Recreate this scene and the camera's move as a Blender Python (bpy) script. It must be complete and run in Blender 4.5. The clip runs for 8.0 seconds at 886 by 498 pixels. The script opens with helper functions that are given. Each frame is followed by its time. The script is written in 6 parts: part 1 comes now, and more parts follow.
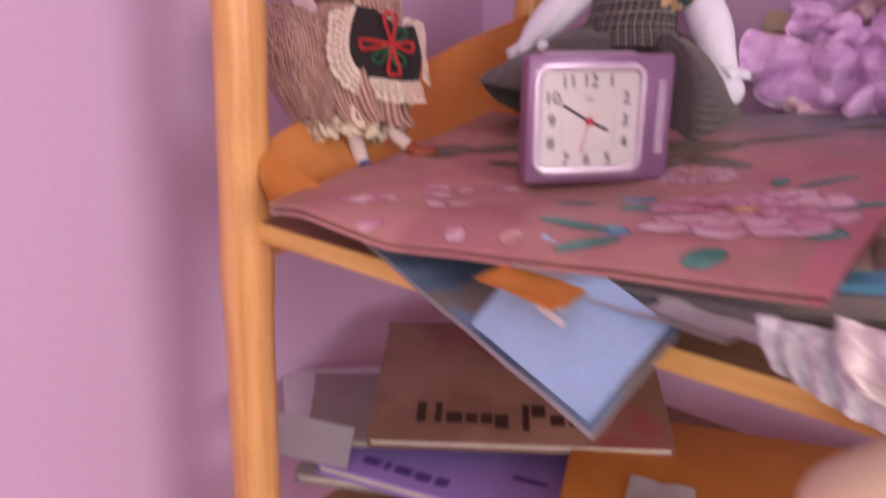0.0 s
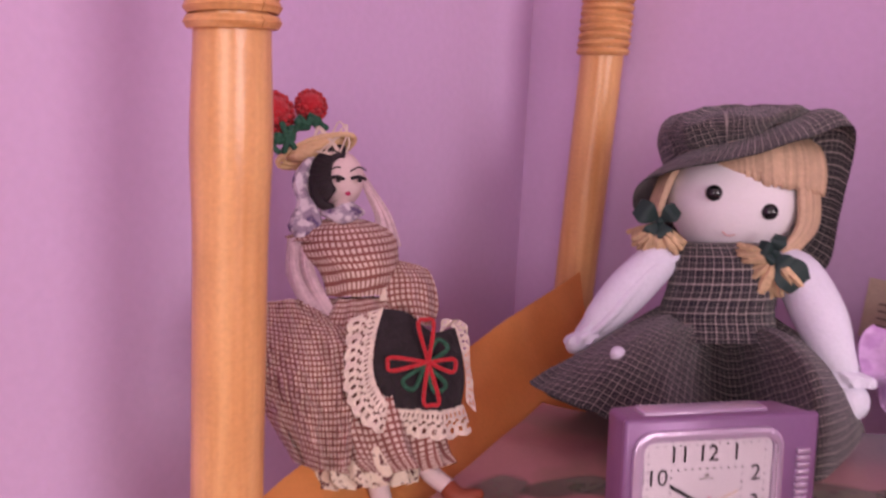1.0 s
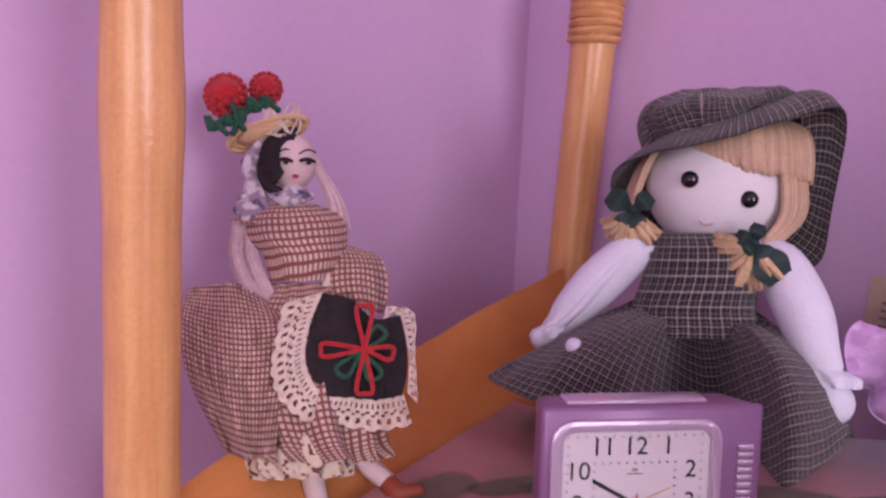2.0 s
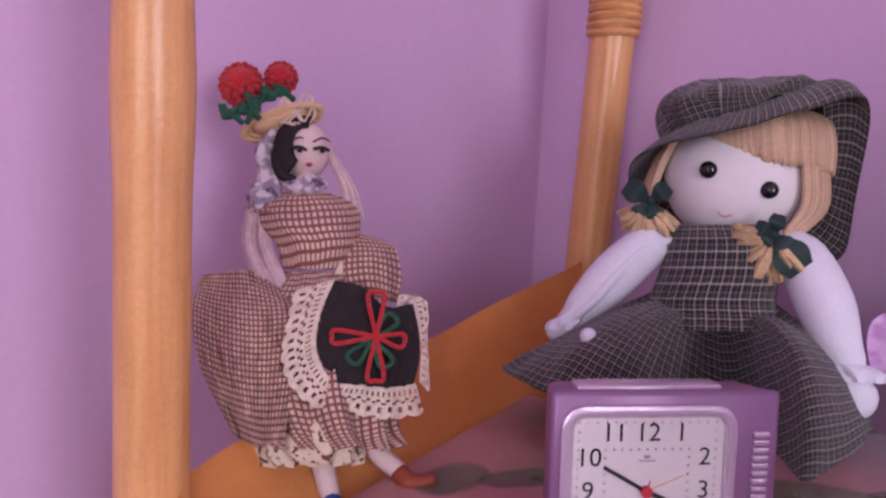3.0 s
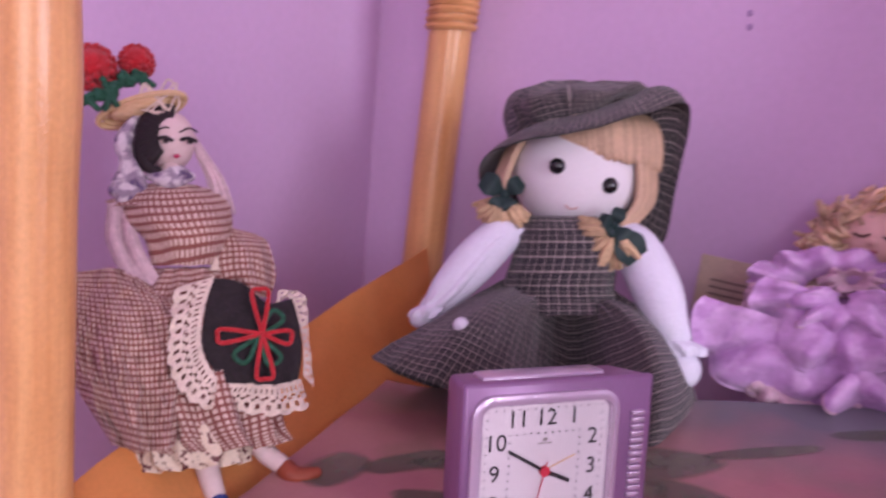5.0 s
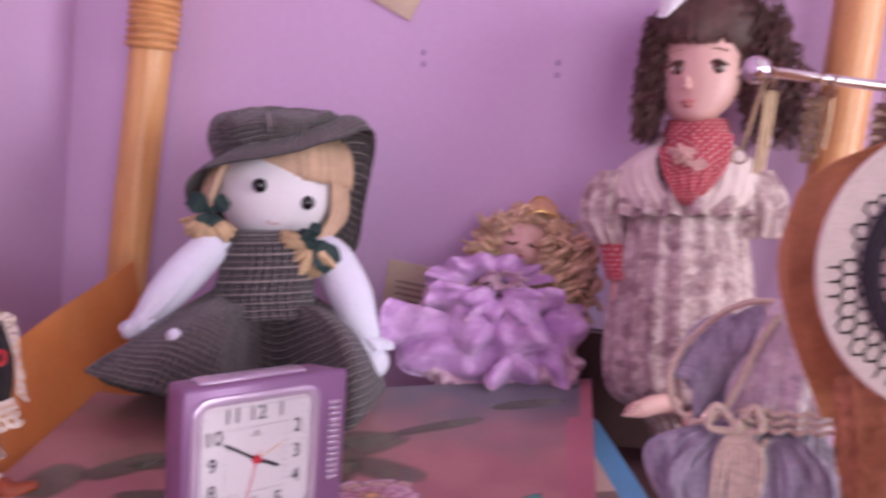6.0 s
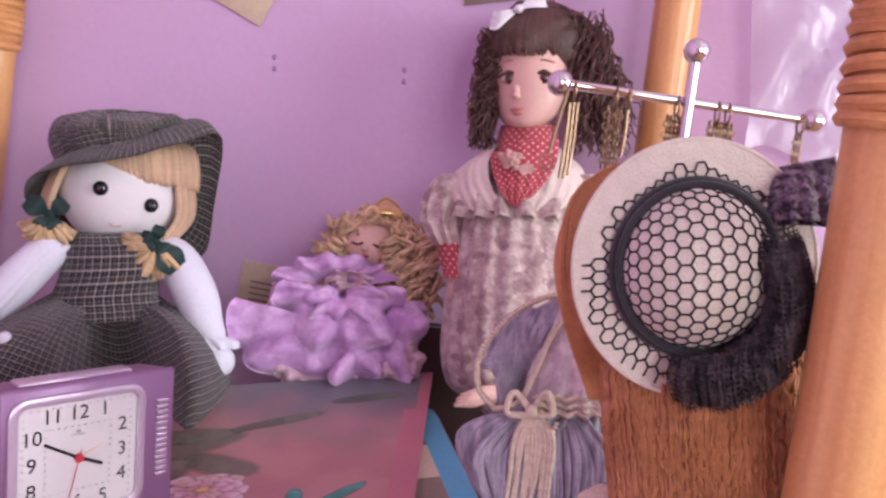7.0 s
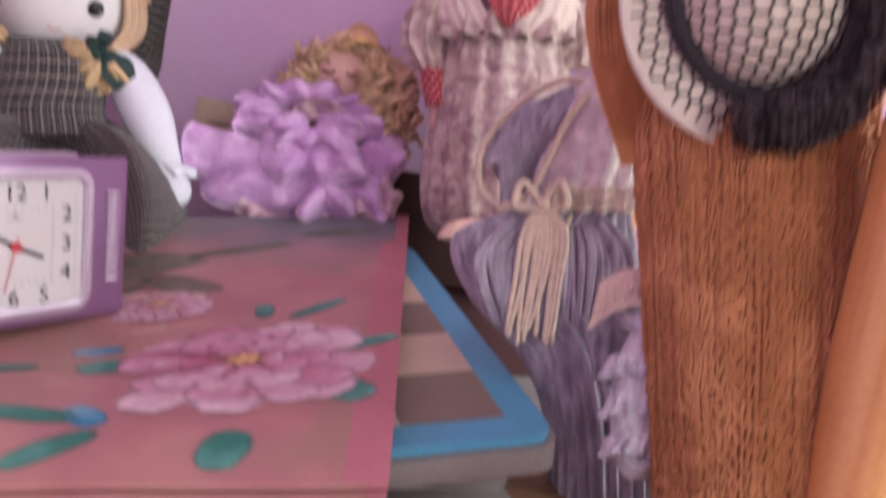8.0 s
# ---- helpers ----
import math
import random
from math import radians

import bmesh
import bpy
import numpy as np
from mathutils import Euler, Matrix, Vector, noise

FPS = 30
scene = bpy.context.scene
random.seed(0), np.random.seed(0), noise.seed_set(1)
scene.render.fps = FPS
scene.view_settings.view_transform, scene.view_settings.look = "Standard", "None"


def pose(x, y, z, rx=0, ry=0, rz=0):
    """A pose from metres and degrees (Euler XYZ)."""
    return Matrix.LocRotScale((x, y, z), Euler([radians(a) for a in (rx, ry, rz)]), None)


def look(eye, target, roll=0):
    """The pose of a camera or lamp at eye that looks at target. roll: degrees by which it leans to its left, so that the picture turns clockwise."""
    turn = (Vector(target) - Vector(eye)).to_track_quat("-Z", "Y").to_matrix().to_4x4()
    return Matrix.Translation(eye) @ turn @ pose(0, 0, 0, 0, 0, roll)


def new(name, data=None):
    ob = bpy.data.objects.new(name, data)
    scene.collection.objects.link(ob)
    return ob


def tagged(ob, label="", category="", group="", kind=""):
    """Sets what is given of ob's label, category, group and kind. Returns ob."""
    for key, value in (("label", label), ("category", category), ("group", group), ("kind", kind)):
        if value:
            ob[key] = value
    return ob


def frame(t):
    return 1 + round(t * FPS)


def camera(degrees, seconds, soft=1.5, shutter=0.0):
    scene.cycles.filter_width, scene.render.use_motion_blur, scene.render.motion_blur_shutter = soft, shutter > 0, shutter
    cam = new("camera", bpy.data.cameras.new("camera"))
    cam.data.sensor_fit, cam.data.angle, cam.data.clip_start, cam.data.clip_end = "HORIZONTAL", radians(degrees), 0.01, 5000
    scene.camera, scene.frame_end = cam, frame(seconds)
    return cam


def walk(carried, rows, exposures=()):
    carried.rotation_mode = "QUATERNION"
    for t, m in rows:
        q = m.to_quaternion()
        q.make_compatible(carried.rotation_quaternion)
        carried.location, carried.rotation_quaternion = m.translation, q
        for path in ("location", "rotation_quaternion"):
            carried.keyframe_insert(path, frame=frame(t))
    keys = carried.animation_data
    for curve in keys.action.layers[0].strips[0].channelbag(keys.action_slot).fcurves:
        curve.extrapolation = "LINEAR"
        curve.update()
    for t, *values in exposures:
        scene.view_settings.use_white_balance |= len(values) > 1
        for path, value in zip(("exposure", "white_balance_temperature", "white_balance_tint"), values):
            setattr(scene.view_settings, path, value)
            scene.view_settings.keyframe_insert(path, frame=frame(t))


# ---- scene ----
EXPOSURES = [(0.0, -0.2, 7300, 10), (1.0, -0.32, 7150, 26), (2.5, -0.45, 6200, 22), (3.0, -0.5, 6200, 18), (3.5, -0.38, 6550, 27), (4.0, -0.22, 6850, 30), (5.5, -0.2, 5900, 15), (6.0, -0.05, 6200, 8), (6.5, 0.0, 6300, 2), (7.0, 0.05, 6300, -2), (8.0, 0.0, 6600, -8)]
cam = camera(54.9, 8.0, 2.5, 0.5)
PATH = [
    (0.0, 0.6083, -0.8079, 0.9247, 71.67, -1.98, 39.69),
    (0.2, 0.5483, -0.8262, 0.9472, 73.17, -2.23, 35.86),
    (0.4, 0.5109, -0.8233, 0.9594, 75.52, -3.22, 34.15),
    (0.6, 0.5026, -0.8087, 0.9683, 77.27, -3.78, 34.41),
    (0.8, 0.4853, -0.7477, 0.9825, 80.06, -3.49, 36.97),
    (1.0, 0.4759, -0.6980, 1.0063, 80.85, -2.70, 39.82),
    (2.3, 0.5184, -0.6397, 0.9821, 81.95, -2.57, 44.41),
    (2.5, 0.5156, -0.6399, 0.9799, 82.10, -2.55, 44.86),
    (3.0, 0.5155, -0.6340, 0.9771, 82.22, -2.60, 45.60),
    (3.5, 0.5292, -0.6425, 0.9635, 80.94, -2.70, 46.21),
    (4.0, 0.5386, -0.6444, 0.9700, 79.90, -2.82, 46.05),
    (4.2, 0.5377, -0.6422, 0.9742, 79.77, -2.86, 45.77),
    (5.3, 0.4620, -0.7168, 0.9965, 81.52, -5.12, 23.66),
    (5.5, 0.4650, -0.7392, 1.0025, 81.45, -5.55, 20.24),
    (6.0, 0.4956, -0.7416, 1.0101, 82.58, -5.98, 10.38),
    (6.5, 0.5218, -0.7527, 1.0217, 83.17, -6.53, 5.32),
    (7.0, 0.5435, -0.7618, 1.0198, 83.17, -6.34, 3.77),
    (7.5, 0.5140, -0.7555, 1.0014, 83.08, -6.91, 0.17),
    (8.0, 0.5237, -0.7181, 0.9343, 79.29, -8.35, 0.12),
]
walk(cam, [(t, pose(x, y, z, rx, ry, rz)) for t, x, y, z, rx, ry, rz in PATH], EXPOSURES)

# ---- light ----
world = bpy.data.worlds.new("world")
scene.world = world
world.use_nodes = True
wt = world.node_tree
sky = wt.nodes.new("ShaderNodeTexSky")
sky.sky_type, sky.sun_disc = "NISHITA", False
sky.sun_elevation, sky.sun_rotation = radians(40), radians(200)
wt.links.new(sky.outputs[0], wt.nodes["Background"].inputs[0])
wt.nodes["Background"].inputs[1].default_value = 0.12


def window_light(name, m, w, h, power, colour):
    la = bpy.data.lights.new(name, "AREA")
    la.shape, la.size, la.size_y, la.energy, la.color = "RECTANGLE", w, h, power, colour
    ob = new(name, la)
    ob.matrix_world = m
    return ob


window_light("window_daylight", look((1.95, -3.12, 1.45), (1.2, -1.0, 1.2)), 1.5, 1.3, 40, (1.0, 0.93, 0.96))
window_light("side_window_daylight", look((3.12, -1.2, 1.4), (1.0, -0.8, 1.2)), 1.1, 1.2, 54, (0.98, 0.95, 1.0))


# ---- materials ----
def mat(name, colour, rough=0.7, metal=0.0, var=0.12, scale=30.0, bump=0.15, fine=400.0, sheen=0.0, spec=0.3, trans=0.0, island=0.0):
    """A surface with stains at one scale, grain at another and fine relief."""
    m = bpy.data.materials.new(name)
    m.use_nodes = True
    nt = m.node_tree
    b = nt.nodes["Principled BSDF"]
    b.inputs["Roughness"].default_value, b.inputs["Metallic"].default_value = rough, metal
    b.inputs["Specular IOR Level"].default_value = spec
    b.inputs["Sheen Weight"].default_value = sheen
    b.inputs["Transmission Weight"].default_value = trans
    co = nt.nodes.new("ShaderNodeTexCoord")
    n1, n2 = nt.nodes.new("ShaderNodeTexNoise"), nt.nodes.new("ShaderNodeTexNoise")
    n1.inputs["Scale"].default_value, n2.inputs["Scale"].default_value = scale, fine
    n1.inputs["Detail"].default_value = n2.inputs["Detail"].default_value = 4
    for n in (n1, n2):
        nt.links.new(co.outputs["Object"], n.inputs["Vector"])
    add = nt.nodes.new("ShaderNodeMath")
    add.operation = "ADD"
    nt.links.new(n1.outputs[0], add.inputs[0]), nt.links.new(n2.outputs[0], add.inputs[1])
    ramp = nt.nodes.new("ShaderNodeMapRange")
    ramp.inputs[1].default_value, ramp.inputs[2].default_value = 0.65, 1.35
    ramp.inputs[3].default_value, ramp.inputs[4].default_value = 1 - var, 1 + var
    nt.links.new(add.outputs[0], ramp.inputs[0])
    mul = nt.nodes.new("ShaderNodeVectorMath")
    mul.operation = "SCALE"
    mul.inputs[0].default_value = colour
    last = ramp.outputs[0]
    if island:
        geo = nt.nodes.new("ShaderNodeNewGeometry")
        isl = nt.nodes.new("ShaderNodeMapRange")
        isl.inputs[3].default_value, isl.inputs[4].default_value = 1 - island, 1 + island
        nt.links.new(geo.outputs["Random Per Island"], isl.inputs[0])
        mm = nt.nodes.new("ShaderNodeMath")
        mm.operation = "MULTIPLY"
        nt.links.new(last, mm.inputs[0]), nt.links.new(isl.outputs[0], mm.inputs[1])
        last = mm.outputs[0]
    nt.links.new(last, mul.inputs["Scale"])
    nt.links.new(mul.outputs[0], b.inputs["Base Color"])
    bp = nt.nodes.new("ShaderNodeBump")
    bp.inputs["Strength"].default_value, bp.inputs["Distance"].default_value = bump, 0.002
    nt.links.new(add.outputs[0], bp.inputs["Height"])
    nt.links.new(bp.outputs[0], b.inputs["Normal"])
    m["colour_node"] = mul.name
    return m


def node(nt, kind, **values):
    n = nt.nodes.new(kind)
    for key, value in values.items():
        n.inputs[int(key[1:])].default_value = value
    return n


def maths(nt, op, a, b=None, c=None):
    n = nt.nodes.new("ShaderNodeMath")
    n.operation = op
    for i, v in enumerate((a, b, c)):
        if v is None:
            continue
        if isinstance(v, (int, float)):
            n.inputs[i].default_value = v
        else:
            nt.links.new(v, n.inputs[i])
    return n.outputs[0]


def uv_of(nt):
    u = nt.nodes.new("ShaderNodeUVMap")
    sep = nt.nodes.new("ShaderNodeSeparateXYZ")
    nt.links.new(u.outputs[0], sep.inputs[0])
    return sep.outputs[0], sep.outputs[1]


def blend(nt, fac, a, b):
    """A colour mixed from two colours or sockets."""
    n = nt.nodes.new("ShaderNodeMix")
    n.data_type = "RGBA"
    nt.links.new(fac, n.inputs[0])
    for i, v in ((6, a), (7, b)):
        if isinstance(v, tuple):
            n.inputs[i].default_value = (*v, 1)
        else:
            nt.links.new(v, n.inputs[i])
    return n.outputs[2]


def recolour(m, make):
    """Replaces the plain colour of a material by make(nt), a colour socket, and keeps its stains."""
    nt = m.node_tree
    nt.links.new(make(nt), nt.nodes[m["colour_node"]].inputs[0])
    return m


def plaid(name, base, second, line, period, width, rough=0.9):
    """Woven check: bands of a second colour and thin light lines, in metres of cloth."""
    def make(nt):
        u, v = uv_of(nt)
        def stripe(s, p, w, shift=0.0):
            f = maths(nt, "FRACT", maths(nt, "ADD", maths(nt, "DIVIDE", s, p), shift))
            return maths(nt, "LESS_THAN", f, w)
        bands = maths(nt, "MULTIPLY", maths(nt, "ADD", stripe(u, period, 0.5, 0.30), stripe(v, period, 0.5, 0.30)), 0.5)
        lines = maths(nt, "ADD", stripe(u, period, width), stripe(v, period, width))
        faint = maths(nt, "ADD", stripe(u, period, width * 0.8, 0.55), stripe(v, period, width * 0.8, 0.45))
        c = blend(nt, bands, base, second)
        k = maths(nt, "ADD", maths(nt, "MULTIPLY", lines, 0.5), maths(nt, "MULTIPLY", faint, 0.2))
        return blend(nt, k, c, line)
    return recolour(mat(name, base, rough, var=0.2, scale=60, bump=0.4, fine=1500, sheen=0.2), make)


def dotted(name, base, dot, period, radius, rough=0.85, turn=0.0, soft=0.02):
    """Cloth with rows of spots."""
    def make(nt):
        u, v = uv_of(nt)
        c, s = math.cos(turn), math.sin(turn)
        a = maths(nt, "ADD", maths(nt, "MULTIPLY", u, c), maths(nt, "MULTIPLY", v, s))
        b = maths(nt, "ADD", maths(nt, "MULTIPLY", u, -s), maths(nt, "MULTIPLY", v, c))
        fa = maths(nt, "SUBTRACT", maths(nt, "FRACT", maths(nt, "DIVIDE", a, period)), 0.5)
        fb = maths(nt, "SUBTRACT", maths(nt, "FRACT", maths(nt, "DIVIDE", b, period)), 0.5)
        d = maths(nt, "MAXIMUM", maths(nt, "ABSOLUTE", fa), maths(nt, "ABSOLUTE", fb)) if radius > 0.3 else maths(
            nt, "SQRT", maths(nt, "ADD", maths(nt, "MULTIPLY", fa, fa), maths(nt, "MULTIPLY", fb, fb)))
        return blend(nt, maths(nt, "LESS_THAN", d, radius), base, dot)
    return recolour(mat(name, base, rough, var=0.15, scale=50, bump=0.35, fine=1200, sheen=0.15), make)


def blotched(name, a, b, size, lo=0.45, hi=0.55, c=None, scale2=0, **kw):
    """Two or three colours in soft patches, as in printed or brocaded cloth."""
    def make(nt):
        co = nt.nodes.new("ShaderNodeTexCoord")
        def patches(s, l, h):
            n = node(nt, "ShaderNodeTexNoise", i2=s, i3=3.0)
            nt.links.new(co.outputs["Object"], n.inputs["Vector"])
            r = nt.nodes.new("ShaderNodeMapRange")
            r.inputs[1].default_value, r.inputs[2].default_value = l, h
            nt.links.new(n.outputs[0], r.inputs[0])
            return r.outputs[0]
        col = blend(nt, patches(size, lo, hi), a, b)
        return blend(nt, patches(scale2, 0.55, 0.62), col, c) if c else col
    return recolour(mat(name, a, **kw), make)


def striped(name, a, b, size, stretch, **kw):
    """Fine streaks along one axis of the object: wood grain, combed hair, satin."""
    def make(nt):
        co = nt.nodes.new("ShaderNodeTexCoord")
        mp = nt.nodes.new("ShaderNodeMapping")
        mp.inputs["Scale"].default_value = stretch
        nt.links.new(co.outputs["Object"], mp.inputs[0])
        n = node(nt, "ShaderNodeTexNoise", i2=size, i3=5.0)
        nt.links.new(mp.outputs[0], n.inputs["Vector"])
        r = nt.nodes.new("ShaderNodeMapRange")
        r.inputs[1].default_value, r.inputs[2].default_value = 0.35, 0.65
        nt.links.new(n.outputs[0], r.inputs[0])
        return blend(nt, r.outputs[0], a, b)
    return recolour(mat(name, a, **kw), make)


WALL = mat("lilac_wall_paint", (0.62, 0.42, 0.64), 0.75, var=0.04, scale=3, bump=0.12, fine=160, spec=0.2)
CEIL = mat("white_ceiling_paint", (0.8, 0.78, 0.8), 0.9, var=0.03, scale=3)
FLOOR = striped("floor_boards_wood", (0.25, 0.14, 0.07), (0.38, 0.22, 0.11), 6, (0.6, 8, 8), rough=0.5)
CANE = striped("varnished_cane", (0.62, 0.29, 0.105), (0.74, 0.40, 0.17), 9, (14, 14, 0.7), rough=0.28, spec=0.5, var=0.1, bump=0.1)
CANE_WRAP = striped("cane_binding", (0.56, 0.25, 0.09), (0.70, 0.36, 0.15), 30, (2, 2, 14), rough=0.4, var=0.15, bump=0.3)
BOARD = striped("pale_shelf_wood", (0.74, 0.42, 0.13), (0.85, 0.53, 0.2), 12, (0.7, 12, 12), rough=0.45, var=0.07)
BOARD_TOP = striped("brown_shelf_veneer", (0.20, 0.10, 0.06), (0.28, 0.15, 0.09), 12, (0.7, 12, 12), rough=0.5)
WHITE = mat("white_paint", (0.8, 0.8, 0.8), 0.5)


# ---- mesh tools ----
def finish(name, bm, mats, parent=None, smooth=True):
    if isinstance(bm, Net):
        me = bm.mesh(name)
    else:
        me = bpy.data.meshes.new(name)
        bmesh.ops.recalc_face_normals(bm, faces=bm.faces)
        bm.to_mesh(me)
        bm.free()
    for m in mats if isinstance(mats, (list, tuple)) else [mats]:
        me.materials.append(m)
    if smooth:
        me.polygons.foreach_set("use_smooth", [True] * len(me.polygons))
        me.set_sharp_from_angle(angle=radians(50))
    ob = new(name, me)
    ob.parent = parent
    return ob


def part(name, bm, mats, parent, label="", smooth=True):
    return tagged(finish(name, bm, mats, parent, smooth), label)


def base(name, m, label, category, group="", kind=""):
    ob = new(name)
    ob.empty_display_size = 0.02
    ob.matrix_world = m
    return tagged(ob, label, category, group, kind)


def box(bm, lo, hi, bevel=0.0, mi=0, m=None):
    c = [(a + b) / 2 for a, b in zip(lo, hi)]
    r = bmesh.ops.create_cube(bm, size=1, matrix=Matrix.LocRotScale(c, None, [b - a for a, b in zip(lo, hi)]))
    faces = {f for v in r["verts"] for f in v.link_faces}
    verts = set(r["verts"])
    if bevel:
        e = bmesh.ops.bevel(bm, geom=list({e for f in faces for e in f.edges}), offset=bevel, segments=2, affect="EDGES", profile=0.5)
        faces = set(e["faces"]) | {f for f in faces if f.is_valid}
        verts = {v for f in faces for v in f.verts}
    for f in faces:
        f.material_index = mi
    if m:
        bmesh.ops.transform(bm, matrix=m, verts=list(verts))
    return bm


class Net:
    """A light mesh under construction: points, faces, their materials and their place on the cloth."""
    def __init__(self):
        self.v, self.f, self.m, self.uv, self.n = [], [], [], [], 0

    def add(self, verts, faces, mi, uvs=None):
        verts, faces = np.asarray(verts, float).reshape(-1, 3), np.asarray(faces, int).reshape(-1, 4)
        self.v.append(verts)
        self.f.append(faces + self.n)
        self.m.append(np.full(len(faces), mi))
        self.uv.append(np.zeros((len(faces), 4, 2)) if uvs is None else uvs)
        self.n += len(verts)

    def mesh(self, name):
        me = bpy.data.meshes.new(name)
        v, f, m, uv = (np.concatenate(x) for x in (self.v, self.f, self.m, self.uv))
        me.vertices.add(len(v))
        me.vertices.foreach_set("co", v.ravel())
        me.loops.add(f.size)
        me.loops.foreach_set("vertex_index", f.ravel())
        me.polygons.add(len(f))
        me.polygons.foreach_set("loop_start", np.arange(len(f)) * 4)
        me.polygons.foreach_set("material_index", m)
        me.uv_layers.new(name="UVMap").data.foreach_set("uv", uv.ravel())
        me.update(calc_edges=True)
        me.validate()
        return me


def spline(pts, n):
    """n points along a smooth curve through pts (rows of any length)."""
    p = np.array(pts, float)
    if len(p) < 3:
        f = np.linspace(0, 1, n)[:, None]
        return p[0] + (p[-1] - p[0]) * f
    p = np.vstack([2 * p[0] - p[1], p, 2 * p[-1] - p[-2]])
    s = np.linspace(0, len(p) - 3, n)
    k = np.minimum(s.astype(int), len(p) - 4)
    f = (s - k)[:, None]
    a, b, c, d = p[k], p[k + 1], p[k + 2], p[k + 3]
    return 0.5 * (2 * b + (c - a) * f + (2 * a - 5 * b + 4 * c - d) * f * f + (3 * b - a - 3 * c + d) * f ** 3)


def grid(bm, rows, mi=0, closed=False, uv=None, keep=None, cap=False):
    """Faces over rows of points; closed: each row is a ring; uv: (width, height) of the cloth; keep(i, j): which faces stay."""
    n, m = len(rows), len(rows[0])
    cols = m if closed else m - 1
    if isinstance(bm, Net):
        i, j = (x.ravel() for x in np.meshgrid(np.arange(n - 1), np.arange(cols), indexing="ij"))
        if keep:
            ok = np.array([keep(a, b) for a, b in zip(i, j)], bool)
            i, j = i[ok], j[ok]
        k = (j + 1) % m
        faces = np.stack([i * m + j, i * m + k, (i + 1) * m + k, (i + 1) * m + j], 1)
        w, h = uv or (1.0, 1.0)
        uvs = np.stack([np.stack([x / cols * w, y / (n - 1) * h], -1) for x, y in ((j, i), (j + 1, i), (j + 1, i + 1), (j, i + 1))], 1)
        pts = np.array([[tuple(p) for p in r] for r in rows], float) if not isinstance(rows, np.ndarray) else rows
        bm.add(pts, faces, mi, uvs)
        return None
    layer = bm.loops.layers.uv.verify()
    vs = [[bm.verts.new(p) for p in r] for r in rows]
    for i in range(n - 1):
        for j in range(cols):
            if keep and not keep(i, j):
                continue
            k = (j + 1) % m
            try:
                f = bm.faces.new((vs[i][j], vs[i][k], vs[i + 1][k], vs[i + 1][j]))
            except ValueError:
                continue
            f.material_index = mi
            if uv:
                for lp, (a, b) in zip(f.loops, ((j, i), (j + 1, i), (j + 1, i + 1), (j, i + 1))):
                    lp[layer].uv = (a / cols * uv[0], b / (n - 1) * uv[1])
    if cap:
        for r in (vs[0], vs[-1]):
            f = bm.faces.new(r)
            f.material_index = mi
    return vs


def tube(bm, pts, radius, mi=0, seg=8, n=0, uv=None, flat=1.0, cap=True):
    """A round, tapering body along a smooth line. radius: a number or one for each point; flat: depth to width."""
    r = [radius] * len(pts) if isinstance(radius, (int, float)) else list(radius)
    n = n or max(2, (len(pts) - 1) * 4 + 1)
    line = spline([(*p, q) for p, q in zip(pts, r)], n)
    if cap and isinstance(bm, Net):
        a, b = line[0], line[-1]
        ua = (a[:3] - line[1][:3]) / max(np.linalg.norm(a[:3] - line[1][:3]), 1e-9)
        ub = (b[:3] - line[-2][:3]) / max(np.linalg.norm(b[:3] - line[-2][:3]), 1e-9)
        line = np.vstack([[*(a[:3] + ua * a[3] * 0.6), a[3] * 0.02], [*(a[:3] + ua * a[3] * 0.4), a[3] * 0.7], line, [*(b[:3] + ub * b[3] * 0.4), b[3] * 0.7], [*(b[:3] + ub * b[3] * 0.6), b[3] * 0.02]])
        n += 4
    c, q = line[:, :3], np.maximum(line[:, 3], 1e-5)
    d = np.empty_like(c)
    d[1:-1], d[0], d[-1] = c[2:] - c[:-2], c[1] - c[0], c[-1] - c[-2]
    d /= np.maximum(np.linalg.norm(d, axis=1), 1e-9)[:, None]
    ref = np.array((1.0, 0, 0)) if abs(d[0][2]) > 0.9 else np.array((0, 0, 1.0))
    side = np.cross(d[0], ref)
    sides = np.empty_like(c)
    for i in range(n):
        side = side - d[i] * (side @ d[i])
        side = side / max(math.sqrt(side @ side), 1e-9)
        sides[i] = side
    ups = np.cross(d, sides)
    a = 2 * np.pi * np.arange(seg) / seg
    rows = c[:, None] + q[:, None, None] * (sides[:, None] * np.cos(a)[None, :, None] + flat * ups[:, None] * np.sin(a)[None, :, None])
    grid(bm, rows, mi, True, uv or (2 * math.pi * max(r), 0.02 * n), cap=cap)


def ball(bm, c, r, mi=0, seg=14, m=None):
    """An ellipsoid; r: a radius or three; m: a turn."""
    r = (r, r, r) if isinstance(r, (int, float)) else r
    m = Matrix.Translation(c) @ (m or Matrix()) @ Matrix.Diagonal((*r, 1))
    if isinstance(bm, Net):
        t, g = np.meshgrid(np.linspace(1e-4, np.pi - 1e-4, max(5, seg * 2 // 3)), 2 * np.pi * np.arange(seg) / seg, indexing="ij")
        pts = np.stack([np.sin(t) * np.cos(g), np.sin(t) * np.sin(g), np.cos(t)], -1)
        mm = np.array(m)
        return grid(bm, pts @ mm[:3, :3].T + mm[:3, 3], mi, True, (2 * math.pi * max(r), math.pi * max(r)))
    layer = bm.loops.layers.uv.verify()
    res = bmesh.ops.create_uvsphere(bm, u_segments=seg, v_segments=max(6, seg * 2 // 3), radius=1, matrix=m)
    for f in {f for v in res["verts"] for f in v.link_faces}:
        f.material_index = mi


def wob(x, y=0.0, z=0.0):
    return noise.noise((x, y, z))


